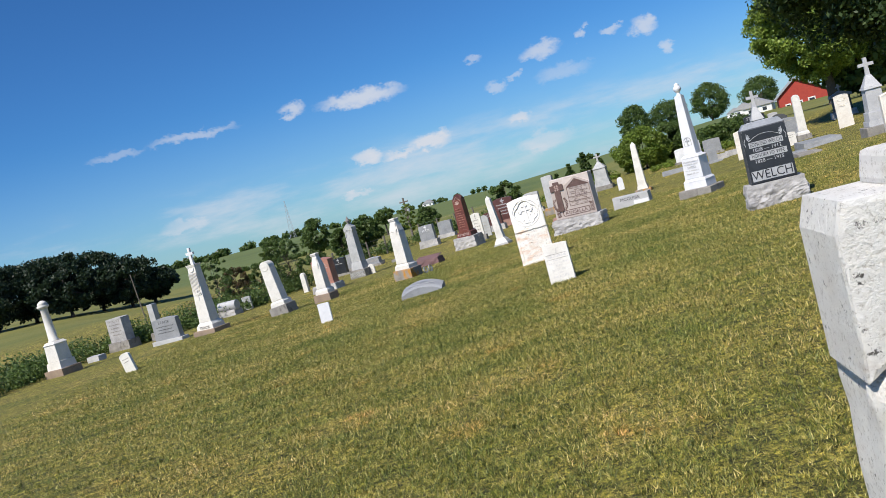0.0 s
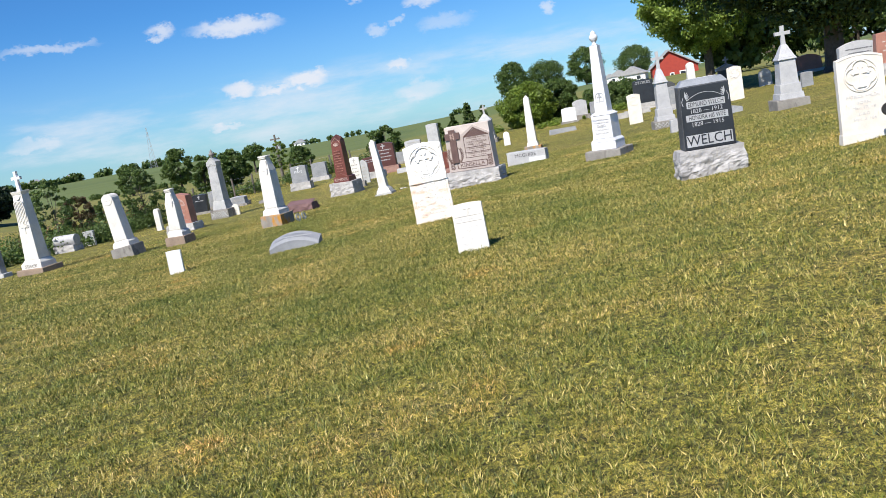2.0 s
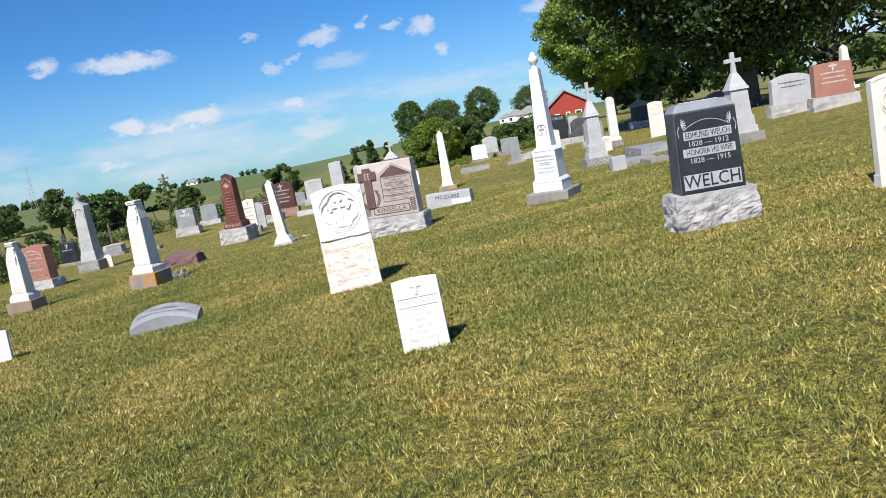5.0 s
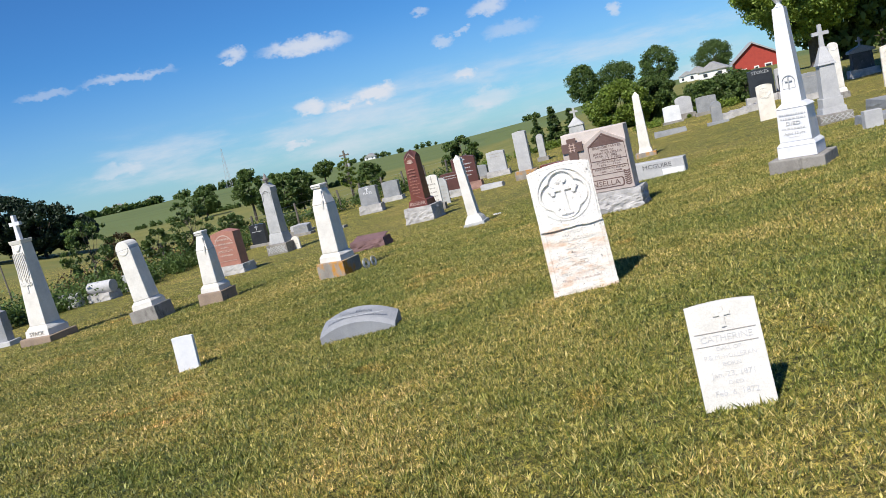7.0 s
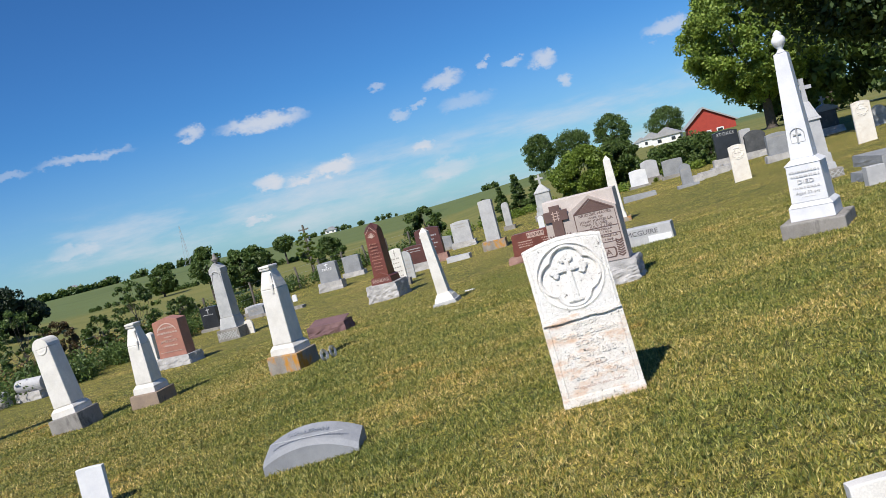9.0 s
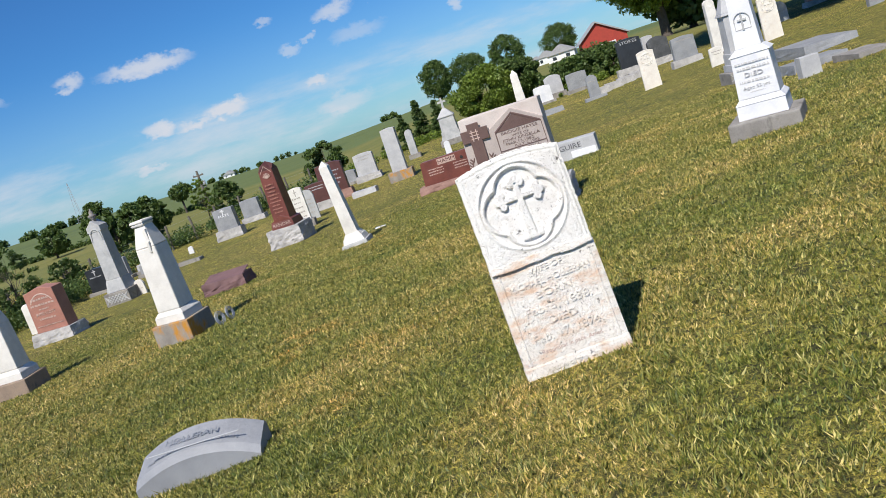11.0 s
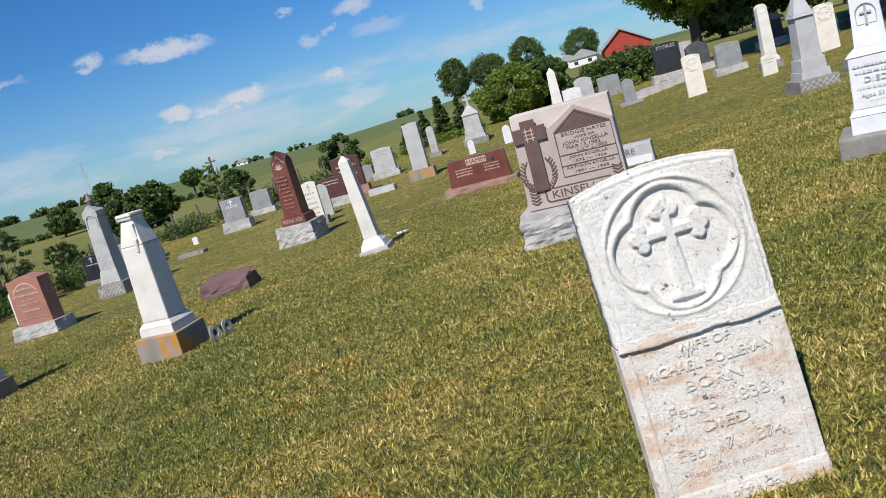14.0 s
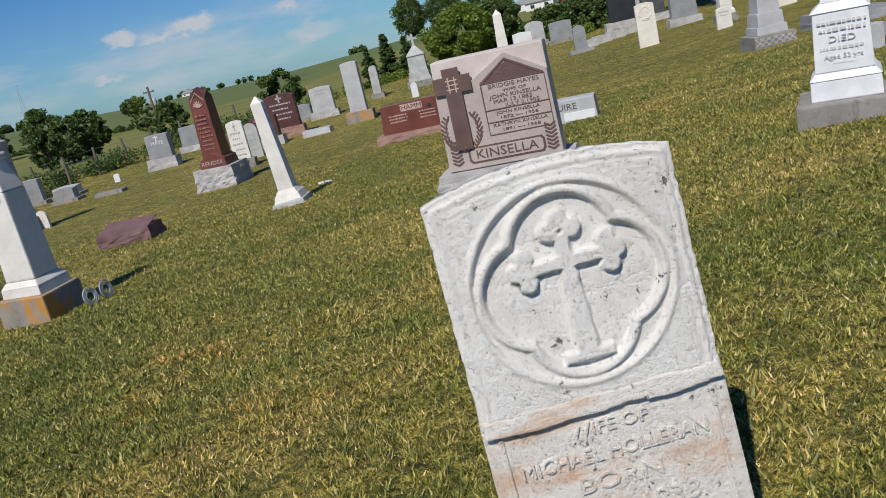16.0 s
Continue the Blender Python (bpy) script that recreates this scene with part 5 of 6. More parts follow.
marble_obelisk_small()
flag_medallion()
near_tablet()
carved_tablet(6.92, 12.75, -14, 0.60, 1.18, "white marble tablet with carved cross medallion on a stained foot", MARBLE_TAN, (("PATRICK WELCH", 0.062, 0.9), ("BORN", 0.052, 1.3), ("Mar. 17, 18", 0.06, 1.1), ("DIED", 0.052, 1.3), ("Sept. 3, 186", 0.058, 1.1)), 2)
cross_monument(9.75, 26.0, -13, 2.25, 0.46, "light grey granite cross monument on a lattice-carved base", GREY_LIGHT)
cross_monument(10.82, 21.0, -13, 1.95, 0.50, "grey granite cross monument on stepped base", GREY_LIGHT, False)
stack_cross_pillar()
column_monument()
barrel_stone()

# ---- stones further off ----
headstone("granite_headstone", -5.9, 38.5, -20, 0.62, 0.86, 0.22, DARK, CEMENT, "black polished granite headstone with small cross", 0.12, 0.02, "", CUT, False, bars=1, cross=True)
headstone("granite_headstone", -1.7, 41.2, -20, 0.78, 1.12, 0.28, GREY, ROCK, "grey granite headstone on a rock-faced base", 0.36, 0.02, "MAYS", MARBLE_WHITE, bars=0, tsize=0.15, cross=True)
headstone("granite_headstone", -0.8, 44.6, -20, 0.78, 0.92, 0.26, GREY, ROCK, "plain grey granite headstone on a low base", 0.22, 0.02, bars=0)
headstone("marble_headstone", 0.68, 34.0, -18, 0.42, 1.18, 0.10, MARBLE, CEMENT, "white marble tablet with carved cross on a stepped base", 0.24, 0.05, rough=False, bars=5, cross=True, base_w=0.2)
headstone("marble_headstone", 1.05, 36.2, -18, 0.44, 0.95, 0.09, MARBLE_GREY, CEMENT, "round-topped greyed marble tablet", 0.0, 0.22, bars=4)
headstone("granite_headstone", 2.25, 40.0, -18, 0.98, 1.40, 0.28, RED_SIDE, RED_ROCK, "dark red polished granite headstone with curved top", 0.34, 0.08, "", CUT, bars=4, cross=True)
headstone("granite_headstone", 1.55, 38.5, -18, 0.8, 0.95, 0.26, RED_SIDE, ROCK, "dark red granite headstone behind a white tablet", 0.3, 0.03, "", CUT, bars=2)
headstone("granite_headstone", 3.2, 44.4, -18, 0.8, 0.62, 0.3, GREY, CEMENT, "low grey granite headstone", 0.12, 0.06, bars=0, rough=False)
headstone("granite_headstone", 3.95, 43.4, -18, 0.82, 1.12, 0.3, GREY_LIGHT, ROCK, "grey granite headstone on a rock-faced base", 0.26, 0.04, bars=2)
headstone("pillar_headstone", 4.35, 38.2, -18, 0.5, 1.80, 0.4, GREY_LIGHT, LICHEN_BASE, "tall grey pillar stone on a lichened base", 0.34, 0.03, bars=0, rough=False, base_w=0.36)
headstone("marble_headstone", 6.3, 45.2, -18, 0.32, 1.25, 0.24, MARBLE_GREY, CEMENT, "slender grey marble stone", 0.2, 0.12, bars=0, rough=False)
headstone("marble_headstone", 6.9, 41.5, -18, 0.24, 0.52, 0.08, MARBLE_WHITE, CEMENT, "small round white marker stone", 0.0, 0.12, bars=0)
headstone("marble_headstone", 8.15, 41.0, -18, 0.30, 0.66, 0.08, MARBLE_WHITE, CEMENT, "small round-topped white tablet", 0.0, 0.13, bars=0)
cross_monument(8.0, 45.0, -18, 1.98, 0.78, "white marble monument with cross on stepped blocks", MARBLE_GREY, False)
ledger(2.95, 37.9, -22, 0.85, 0.4, 0.2, GREY_LIGHT, "small broken grey stone in the grass")
ledger(1.75, 26.4, -10, 0.22, 0.12, 0.035, MARBLE_WHITE, "small white stone flush in the grass")
headstone("pillow_marker", -4.6, 40.3, -20, 0.8, 0.36, 0.35, GREY_LIGHT, CEMENT, "low grey slant marker on a flat base", 0.12, 0.03, bars=1, rough=False)
headstone("granite_headstone", -5.5, 40.3, -20, 0.62, 0.82, 0.2, GREY, CEMENT, "grey granite upright headstone by the fence", 0.14, 0.02, bars=1, rough=False)
headstone("pillow_marker", -4.35, 38.7, -20, 0.62, 0.42, 0.3, GREY, CEMENT, "grey slant-faced marker on a base", 0.12, 0.02, bars=2, rough=False)
ledger(-3.0, 37.5, -20, 0.85, 0.35, 0.12, CEMENT, "flat grey stone sunk in the lawn")
headstone("marble_headstone", -3.15, 41.0, -20, 0.2, 0.28, 0.06, MARBLE_WHITE, CEMENT, "tiny white marble marker in the lawn", 0.0, 0.05, bars=0)
headstone("marble_headstone", -3.88, 33.1, -20, 0.3, 0.42, 0.07, MARBLE, CEMENT, "small round-topped white tablet", 0.0, 0.14, bars=1)
headstone("marble_headstone", -6.7, 33.4, -20, 0.22, 0.82, 0.16, MARBLE, CEMENT, "slim pointed white marble marker", 0.0, 0.12, bars=0)
headstone("marble_headstone", -9.0, 32.8, -20, 0.42, 0.55, 0.1, MARBLE_GREY, CEMENT, "small greyed tablet by the fence", 0.0, 0.02, bars=0)
headstone("granite_headstone", -10.6, 31.7, -18, 1.02, 0.44, 0.3, GREY_LIGHT, CEMENT, "low light grey granite headstone", 0.0, 0.03, "", CUT_DARK, bars=2)
headstone("granite_headstone", -9.6, 25.3, -20, 0.96, 0.82, 0.2, GREY, GREY_LIGHT, "grey granite headstone with two inset panels", 0.14, 0.05, "STACK", CUT_DARK, False, bars=3, tsize=0.13)
headstone("granite_headstone", -12.7, 29.0, -20, 0.72, 1.20, 0.42, ROCK, CEMENT, "rough-carved light granite headstone", 0.34, 0.02, "PHILLIPS", ROCK_DARK, bars=4, tsize=0.13)
headstone("pillar_headstone", -11.4, 29.2, -20, 0.25, 1.32, 0.25, MARBLE_GREY, CEMENT, "plain square grey stone post", 0.3, 0.0, bars=0, rough=False)
ledger(-12.6, 26.6, -20, 0.5, 0.35, 0.2, GREY_LIGHT, "small low grey stone")
headstone("marble_headstone", -7.87, 18.08, -20, 0.30, 0.46, 0.07, MARBLE, CEMENT, "small white marble tablet leaning sideways", 0.0, 0.05, bars=2, roll=-13)
headstone("granite_headstone", 16.4, 44.2, -16, 1.08, 1.55, 0.34, DARK, ROCK, "black polished granite headstone on a wide base", 0.34, 0.08, "STOKES", CUT, bars=0, tsize=0.2, base_w=0.4)
headstone("marble_headstone", 17.7, 45.0, -16, 0.5, 1.3, 0.3, GREY_LIGHT, ROCK, "light grey granite headstone beside a black one", 0.3, 0.04, bars=0)
headstone("granite_headstone", 17.4, 43.6, -16, 0.9, 1.2, 0.3, DARK_ROUGH, ROCK, "dark rounded headstone in the shade", 0.3, 0.2, bars=0)
carved_tablet(12.15, 34.7, -16, 0.52, 1.20, "cream marble tablet with carved cross", MARBLE_TAN, (), 2, False)
t_ = draped_pillar("marble_pillar", 14.75, 34.8, -16, 1.92, 0.42, CEMENT, "white marble pillar with pointed head", scroll=False)
headstone("marble_headstone", 13.45, 33.0, -16, 0.4, 0.56, 0.1, MARBLE, CEMENT, "small carved cream tablet", 0.0, 0.04, bars=2)
headstone("granite_headstone", 15.7, 38.6, -16, 0.86, 1.06, 0.3, GREY, ROCK, "grey granite headstone on a rock base", 0.26, 0.05, bars=1)
carved_tablet(16.3, 34.3, -16, 0.56, 1.36, "tall cream marble tablet with carved panel", MARBLE_TAN, (), 1, False)
headstone("marble_headstone", 20.9, 40.2, -16, 0.62, 0.82, 0.12, MARBLE_GREY, CEMENT, "round-topped grey tablet near the trees", 0.0, 0.3, bars=2)
headstone("granite_headstone", 17.5, 31.2, -16, 0.42, 0.55, 0.2, GREY, CEMENT, "small blue-grey stone beside the tree", 0.0, 0.02, bars=0)
ledger(9.3, 23.2, -13, 0.95, 0.7, 0.16, GREY, "grey ledger slab over a grave")
ledger(11.2, 25.3, -13, 1.1, 1.7, 0.22, GREY, "long grey ledger slab over a grave")
ledger(9.3, 21.9, -13, 0.6, 0.9, 0.10, CEMENT, "low grey ledger stone")
headstone("granite_headstone", 8.45, 22.3, -13, 0.32, 0.34, 0.2, GREY_LIGHT, CEMENT, "small square grey block", 0.0, 0.0, bars=0)
headstone("marble_headstone", 12.95, 46.5, -16, 0.8, 0.85, 0.25, MARBLE_WHITE, CEMENT, "pale headstone on a low base", 0.12, 0.05, bars=0, rough=False)
headstone("granite_headstone", 13.9, 47.4, -16, 0.8, 1.1, 0.25, GREY_LIGHT, CEMENT, "grey headstone with shouldered top", 0.26, 0.12, bars=0, rough=False)
headstone("granite_headstone", 14.6, 46.3, -16, 0.95, 0.88, 0.25, GREY, CEMENT, "plain grey granite headstone on a low base", 0.16, 0.03, bars=0, rough=False)
headstone("granite_headstone", 12.45, 39.8, -16, 0.42, 0.92, 0.2, GREY, GREY, "small arched grey headstone on a long base", 0.12, 0.14, bars=1, rough=False, base_w=0.42)
ledger(10.9, 41.0, -16, 1.3, 0.5, 0.22, GREY, "low rough stone block")
for k in range(4):
    ledger(13.2 + 0.75 * k * 0.9, 40.9 + 0.25 * k, -16, 0.7, 0.4, 0.28, ROCK, "rough grey kerb stone of a plot")


def obelisk_plain(fx, fy, yaw, h, w, base_mat, label):
    t = thing("obelisk_monument", fx, fy, yaw, w + 0.3, label)
    block("base", w + 0.32, w + 0.3, w + 0.3, w + 0.28, -0.15, 0.16, base_mat, t, "lichened base", bevel=0.015)
    block("plinth", w + 0.08, w + 0.08, w + 0.04, w + 0.04, 0.16, 0.30, MARBLE, t)
    obelisk_shaft("shaft", w, w * 0.6, 0.30, h - 0.12, 0.12, MARBLE, t)


obelisk_plain(7.32, 32.9, -20, 2.05, 0.34, LICHEN_BASE, "white marble obelisk on a yellow-lichened base")
obelisk_plain(23.7, 32.6, -16, 1.75, 0.38, MARBLE_WHITE, "white marble obelisk in the shade of trees")
headstone("granite_headstone", 16.75, 27.0, -20, 1.22, 1.22, 0.34, GREY_LIGHT, ROCK, "light grey granite headstone with serpentine top", 0.34, 0.16, "", CUT_DARK, bars=2)
headstone("granite_headstone", 16.45, 24.9, -20, 1.05, 1.26, 0.34, PINK, ROCK, "pink granite headstone on a rock-faced base", 0.36, 0.03, "", ROSE_PALE, bars=3, cross=True)
headstone("granite_headstone", 23.9, 41.4, -16, 1.3, 0.95, 0.4, PINK, ROCK, "tan arched headstone beyond the tree", 0.2, 0.2, bars=0)


def dark_monument():
    t = thing("granite_monument", 20.6, 43.2, -16, 0.9, "dark granite monument with gabled cap and cross")
    t.scale = (0.8, 0.8, 0.85)
    rough_block("base", 1.5, 0.9, -0.2, 0.4, ROCK, t, "", 0.04)
    block("die", 1.1, 0.6, 1.05, 0.55, 0.4, 1.25, DARK_ROUGH, t, "dark granite die")
    profile_slab("gabled_cap", [(-0.68, 1.25), (0.68, 1.25), (0.66, 1.38), (0, 1.62), (-0.66, 1.38)], -0.36, 0.36, DARK_TOP, t, "gabled cap", 0.02)
    latin_cross("cross", 0.34, 0.45, 0.1, 1.58, DARK_TOP, t, 0.6)


dark_monument()


# ---- trees, brush and the far country ----
def leaf_mesh(name, centres, radii, per, size, mat, seed=0, flat=0.0):
    """Many small leaf quads gathered in clumps."""
    rng = np.random.default_rng(seed)
    c = np.repeat(np.array(centres, float), per, 0)
    r = np.repeat(np.array(radii, float), per)
    n = len(c)
    d = rng.normal(size=(n, 3))
    d /= np.linalg.norm(d, axis=1)[:, None]
    d[:, 2] *= 1 - flat
    p = c + d * (r * rng.random(n) ** 0.45)[:, None]
    u = rng.normal(size=(n, 3))
    u /= np.linalg.norm(u, axis=1)[:, None]
    w = np.cross(u, rng.normal(size=(n, 3)))
    w /= np.linalg.norm(w, axis=1)[:, None]
    s = size * rng.uniform(0.6, 1.3, n)[:, None]
    q = np.empty((n, 4, 3))
    q[:, 0], q[:, 1], q[:, 2], q[:, 3] = p - u * s, p + w * s * 0.55, p + u * s, p - w * s * 0.55
    me = bpy.data.meshes.new(name)
    me.vertices.add(4 * n)
    me.vertices.foreach_set("co", q.ravel())
    me.loops.add(4 * n)
    me.loops.foreach_set("vertex_index", np.arange(4 * n))
    me.polygons.add(n)
    me.polygons.foreach_set("loop_start", np.arange(0, 4 * n, 4))
    me.materials.append(mat)
    me.update(calc_edges=True)
    return me


def tube(bm, pts, radii, n=8):
    rings = []
    for k, p in enumerate(pts):
        a, b = Vector(pts[max(k - 1, 0)]), Vector(pts[min(k + 1, len(pts) - 1)])
        z = (b - a).normalized()
        x = z.orthogonal().normalized()
        y = z.cross(x)
        rings.append([bm.verts.new(Vector(p) + (x * math.cos(2 * math.pi * j / n) + y * math.sin(2 * math.pi * j / n)) * radii[k]) for j in range(n)])
    for a, b in zip(rings, rings[1:]):
        for j in range(n):
            bm.faces.new((a[j], a[(j + 1) % n], b[(j + 1) % n], b[j]))


def tree(name, x, y, height, spread, clear, leaf, label, clumps=60, per=120, size=0.16, trunk=0.25, seed=1, lean=(0, 0), group="", low=0.0, tuft=1.0):
    """A broadleaf tree: trunk, forking limbs, a crown of leaf clumps with gaps."""
    rng = random.Random(seed)
    t = new(name)
    t.empty_display_size = 0.2
    t.matrix_world = Matrix.Translation((x, y, ground_z(x, y) - 0.05))
    tagged(t, label, "tree", group)
    bm = bmesh.new()
    top = clear + (height - clear) * 0.45
    tube(bm, [(0, 0, 0), (0, 0, 0.3), (lean[0] * 0.3, lean[1] * 0.3, clear), (lean[0], lean[1], top), (lean[0] * 1.2, lean[1] * 1.2, height * 0.85)], [trunk * 1.5, trunk * 1.1, trunk * 0.9, trunk * 0.5, trunk * 0.12])
    centres, radii = [], []
    cz, rz = (height + clear) / 2 + low, (height - clear) / 2
    lumps = [(rng.uniform(0, 6.28), rng.uniform(-0.7, 0.9), rng.uniform(0.75, 1.15)) for _ in range(9)]
    while len(centres) < clumps:
        a, v = rng.uniform(0, 6.283), rng.uniform(-1, 1)
        best = max(lumps, key=lambda q: math.cos(a - q[0]) - abs(v - q[1]))
        rr = math.sqrt(max(0.0, 1 - v * v)) * rng.uniform(0.45, 1.0) ** 0.5 * best[2]
        p = (lean[0] + spread * rr * math.cos(a), lean[1] + spread * rr * math.sin(a), cz + rz * v * rng.uniform(0.8, 1.0))
        centres.append(p)
        radii.append(rng.uniform(0.16, 0.32) * spread * tuft)
    for k in range(0, clumps, max(1, clumps // 14)):
        p = Vector(centres[k])
        s = Vector((lean[0] * 0.5, lean[1] * 0.5, clear + (top - clear) * rng.uniform(0.0, 0.9)))
        m = s.lerp(p, 0.5) + Vector((0, 0, -0.05 * height))
        tube(bm, [s, m, p], [trunk * 0.42, trunk * 0.25, trunk * 0.06], 6)
    part("trunk", bm, BARK, t)
    cr = new("crown", leaf_mesh("crown", centres, radii, per, size, leaf, seed, 0.25))
    cr.parent = t
    return t


def pine(name, x, y, height, spread, label, leaf, seed=1, per=50, size=0.2, clear=0.12, group=""):
    """A conifer with drooping tiers."""
    rng = random.Random(seed)
    t = new(name)
    t.matrix_world = Matrix.Translation((x, y, ground_z(x, y) - 0.05))
    tagged(t, label, "tree", group)
    bm = bmesh.new()
    tube(bm, [(0, 0, 0), (0, 0, height * 0.5), (0, 0, height * 0.97)], [height * 0.025, height * 0.016, height * 0.003])
    centres, radii = [], []
    z = height * clear
    while z < height * 0.97:
        k = 1 - (z / height)
        reach = spread * min(1.0, k * 1.15 + 0.05) * rng.uniform(0.8, 1.12)
        for j in range(6 if k > 0.3 else 4):
            a = rng.uniform(0, 6.283)
            for f in (0.35, 0.65, 0.95):
                centres.append((reach * f * math.cos(a), reach * f * math.sin(a), z - 0.12 * reach * f + 0.05))
                radii.append(spread * 0.16 * (1.15 - f * 0.5))
            tube(bm, [(0, 0, z), (reach * math.cos(a), reach * math.sin(a), z - 0.1 * reach)], [height * 0.006, height * 0.002], 5)
        z += height * 0.055
    part("trunk", bm, BARK, t)
    cr = new("crown", leaf_mesh("crown", centres, radii, per, size, leaf, seed, 0.55))
    cr.parent = t
    return t


def at(az, d, y0=9.3, x0=-0.25):
    return x0 + d * math.sin(radians(az)), y0 + d * math.cos(radians(az))


# the two large trees
tree("shade_tree", 23.3, 38.3, 15.5, 7.7, 2.3, LEAF_SHADED, "large shade tree with a thick trunk among the graves, leaves coloured dark for deep shade", 330, 290, 0.135, 0.42, 5, tuft=0.72)
bx, by = at(28.3, 74)
tree("broadleaf_tree", bx, by, 14.0, 5.8, 2.4, LEAF_LIGHT, "bright light-green broadleaf tree behind the graves", 330, 250, 0.135, 0.4, 8, tuft=0.62)
# trees round the farm
for az, d, h, s, sd in ((13.5, 430, 19.5, 7.2, 3), (15.7, 435, 16.6, 8.2, 4), (18.4, 425, 18.2, 7.6, 6), (22.0, 225, 8.6, 4.4, 7)):
    x, y = at(az, d)
    tree("farm_tree", x, y, h, s * 1.12, h * 0.05, LEAF_MID, "round dark-green tree on the far rise", 200, 90, h * 0.021, h * 0.025, sd, group="trees round the farm")
for az, d, h, s, sd in ((32, 95, 11, 7, 21), (37, 90, 10, 7, 22), (42, 88, 12, 8, 23), (47, 85, 11, 8, 24), (52, 80, 12, 8, 25), (30, 78, 6, 4, 26)):
    x, y = at(az, d)
    tree("woodland_tree", x, y, h, s, 0.8, LEAF_MID, "leafy tree in the woods past the cemetery", 50, 110, 0.36, 0.3, sd, group="woods past the cemetery")


def bush(name, az, d, h, s, leaf, label, seed, y0=9.3, per=110, size=0.075, clumps=60):
    x, y = at(az, d, y0)
    return tree(name, x, y, h, s, h * 0.02, leaf, label, clumps, per, size, 0.05, seed, low=-0.08 * h)


bush("large_bush", 16.2, 46, 2.75, 1.75, LEAF_YELLOW, "rounded yellow-green bush behind the monuments", 31, per=420, clumps=90)
bush("large_bush", 18.2, 48, 2.6, 1.3, LEAF_MID, "dark green bush beside a lighter one", 32, per=360, clumps=80)
bush("bush", 4.7, 46, 2.2, 1.05, LEAF_MID, "dark rounded bush at the lawn's edge", 33, per=160)
bush("bush", -2.0, 47, 2.0, 0.85, LEAF_MID, "dark rounded bush at the lawn's edge", 34, per=160)
bush("bush", 23.0, 44, 1.7, 1.5, LEAF_MID, "dense dark hedge bush behind the stones", 35, per=180)
bush("bush", 21.6, 44.5, 1.5, 1.3, LEAF_MID, "dense dark hedge bush behind the stones", 36, per=180)
bush("bush", 24.4, 43, 1.6, 1.3, LEAF_MID, "dense dark hedge bush behind the stones", 37, per=180)
for az, d, h, s, sd in ((10.2, 45, 1.9, 0.6, 41), (11.4, 47, 2.4, 0.7, 42), (12.6, 46, 2.0, 0.65, 43), (9.0, 47, 1.5, 0.5, 44)):
    x, y = at(az, d)
    pine("juniper", x, y, h, s, "small shaggy juniper at the lawn's edge", LEAF_MID, sd, 26, 0.07, 0.04)
for az, d, h, s, sd in ((-8.1, 55, 2.7, 1.0, 52), (-7.0, 57, 2.9, 1.1, 53), (-9.3, 52, 2.2, 0.8, 54)):
    x, y = at(az, d)
    tree("hedgerow_tree", x, y, h, s, 0.2, LEAF_MID, "scrubby hedgerow tree below the lawn", 120, 80, 0.085, 0.06, sd, group="hedgerow trees", tuft=0.8)
x, y = at(-13.2, 190)
tree("field_tree", x, y, 6.1, 2.9, 0.6, LEAF_MID, "dark rounded tree alone in the field", 80, 130, 0.22, 0.25, 61)
x, y = at(-10.2, 130)
tree("field_tree", x, y, 8.3, 2.4, 2.6, LEAF_MID, "round green tree below the lawn", 80, 120, 0.17, 0.2, 69)
x, y = at(-5.0, 190)
tree("field_tree", x, y, 6.4, 2.5, 3.0, LEAF_MID, "round green tree at the far edge of the hayfield", 60, 110, 0.2, 0.2, 67)
for az, d, h, s, sd, lf in ((-15.2, 29, 2.5, 0.8, 62, LEAF_MID), (-22.0, 27, 2.6, 0.85, 63, LEAF_MID), (-20.0, 29, 1.8, 0.7, 64, LEAF_RUST), (-17.6, 31, 1.6, 0.6, 65, LEAF_MID), (-12.4, 33, 1.4, 0.6, 66, LEAF_MID), (-3.5, 50, 2.6, 0.6, 68, LEAF_YELLOW)):
    x, y = at(az, d)
    tree("sapling", x, y, h, s, 0.5, lf, "spindly young tree at the lawn's edge", 90, 40, 0.05, 0.028, sd, group="saplings by the fence", tuft=0.62)
for k, (az, d, h, sp) in enumerate(((-21.9, 152, 6.6, 4.4), (-23.4, 148, 9.0, 5.6), (-25.2, 152, 10.6, 6.4), (-27.2, 146, 10.8, 6.6), (-29.3, 150, 10.4, 6.6), (-31.6, 147, 10.8, 6.8), (-34, 150, 10.4, 6.6), (-36.5, 146, 11, 6.8), (-39, 148, 10.5, 6.6))):
    x, y = at(az, d)
    tree("pine_tree", x, y, h, sp, 1.0, LEAF_PINE, "dark spreading pine in a shelter belt", 150, 85, 0.28, 0.3, 70 + k, group="pine shelter belt", tuft=0.72)


def brush_strip(az0, az1, d0, d1, h, n, leaf, label, seed, size=0.05):
    rng = random.Random(seed)
    cs, rs = [], []
    for k in range(n):
        az = rng.uniform(az0, az1)
        x, y = at(az, d0 + (d1 - d0) * (az - az0) / (az1 - az0) + rng.uniform(-1.2, 1.2))
        hh = h * rng.uniform(0.4, 1.1)
        cs.append((x, y, ground_z(x, y) + hh * 0.45))
        rs.append(hh * 0.62)
    tagged(new("brush", leaf_mesh("brush", cs, rs, 130, size, leaf, seed)), label, "brush", kind="stuff")


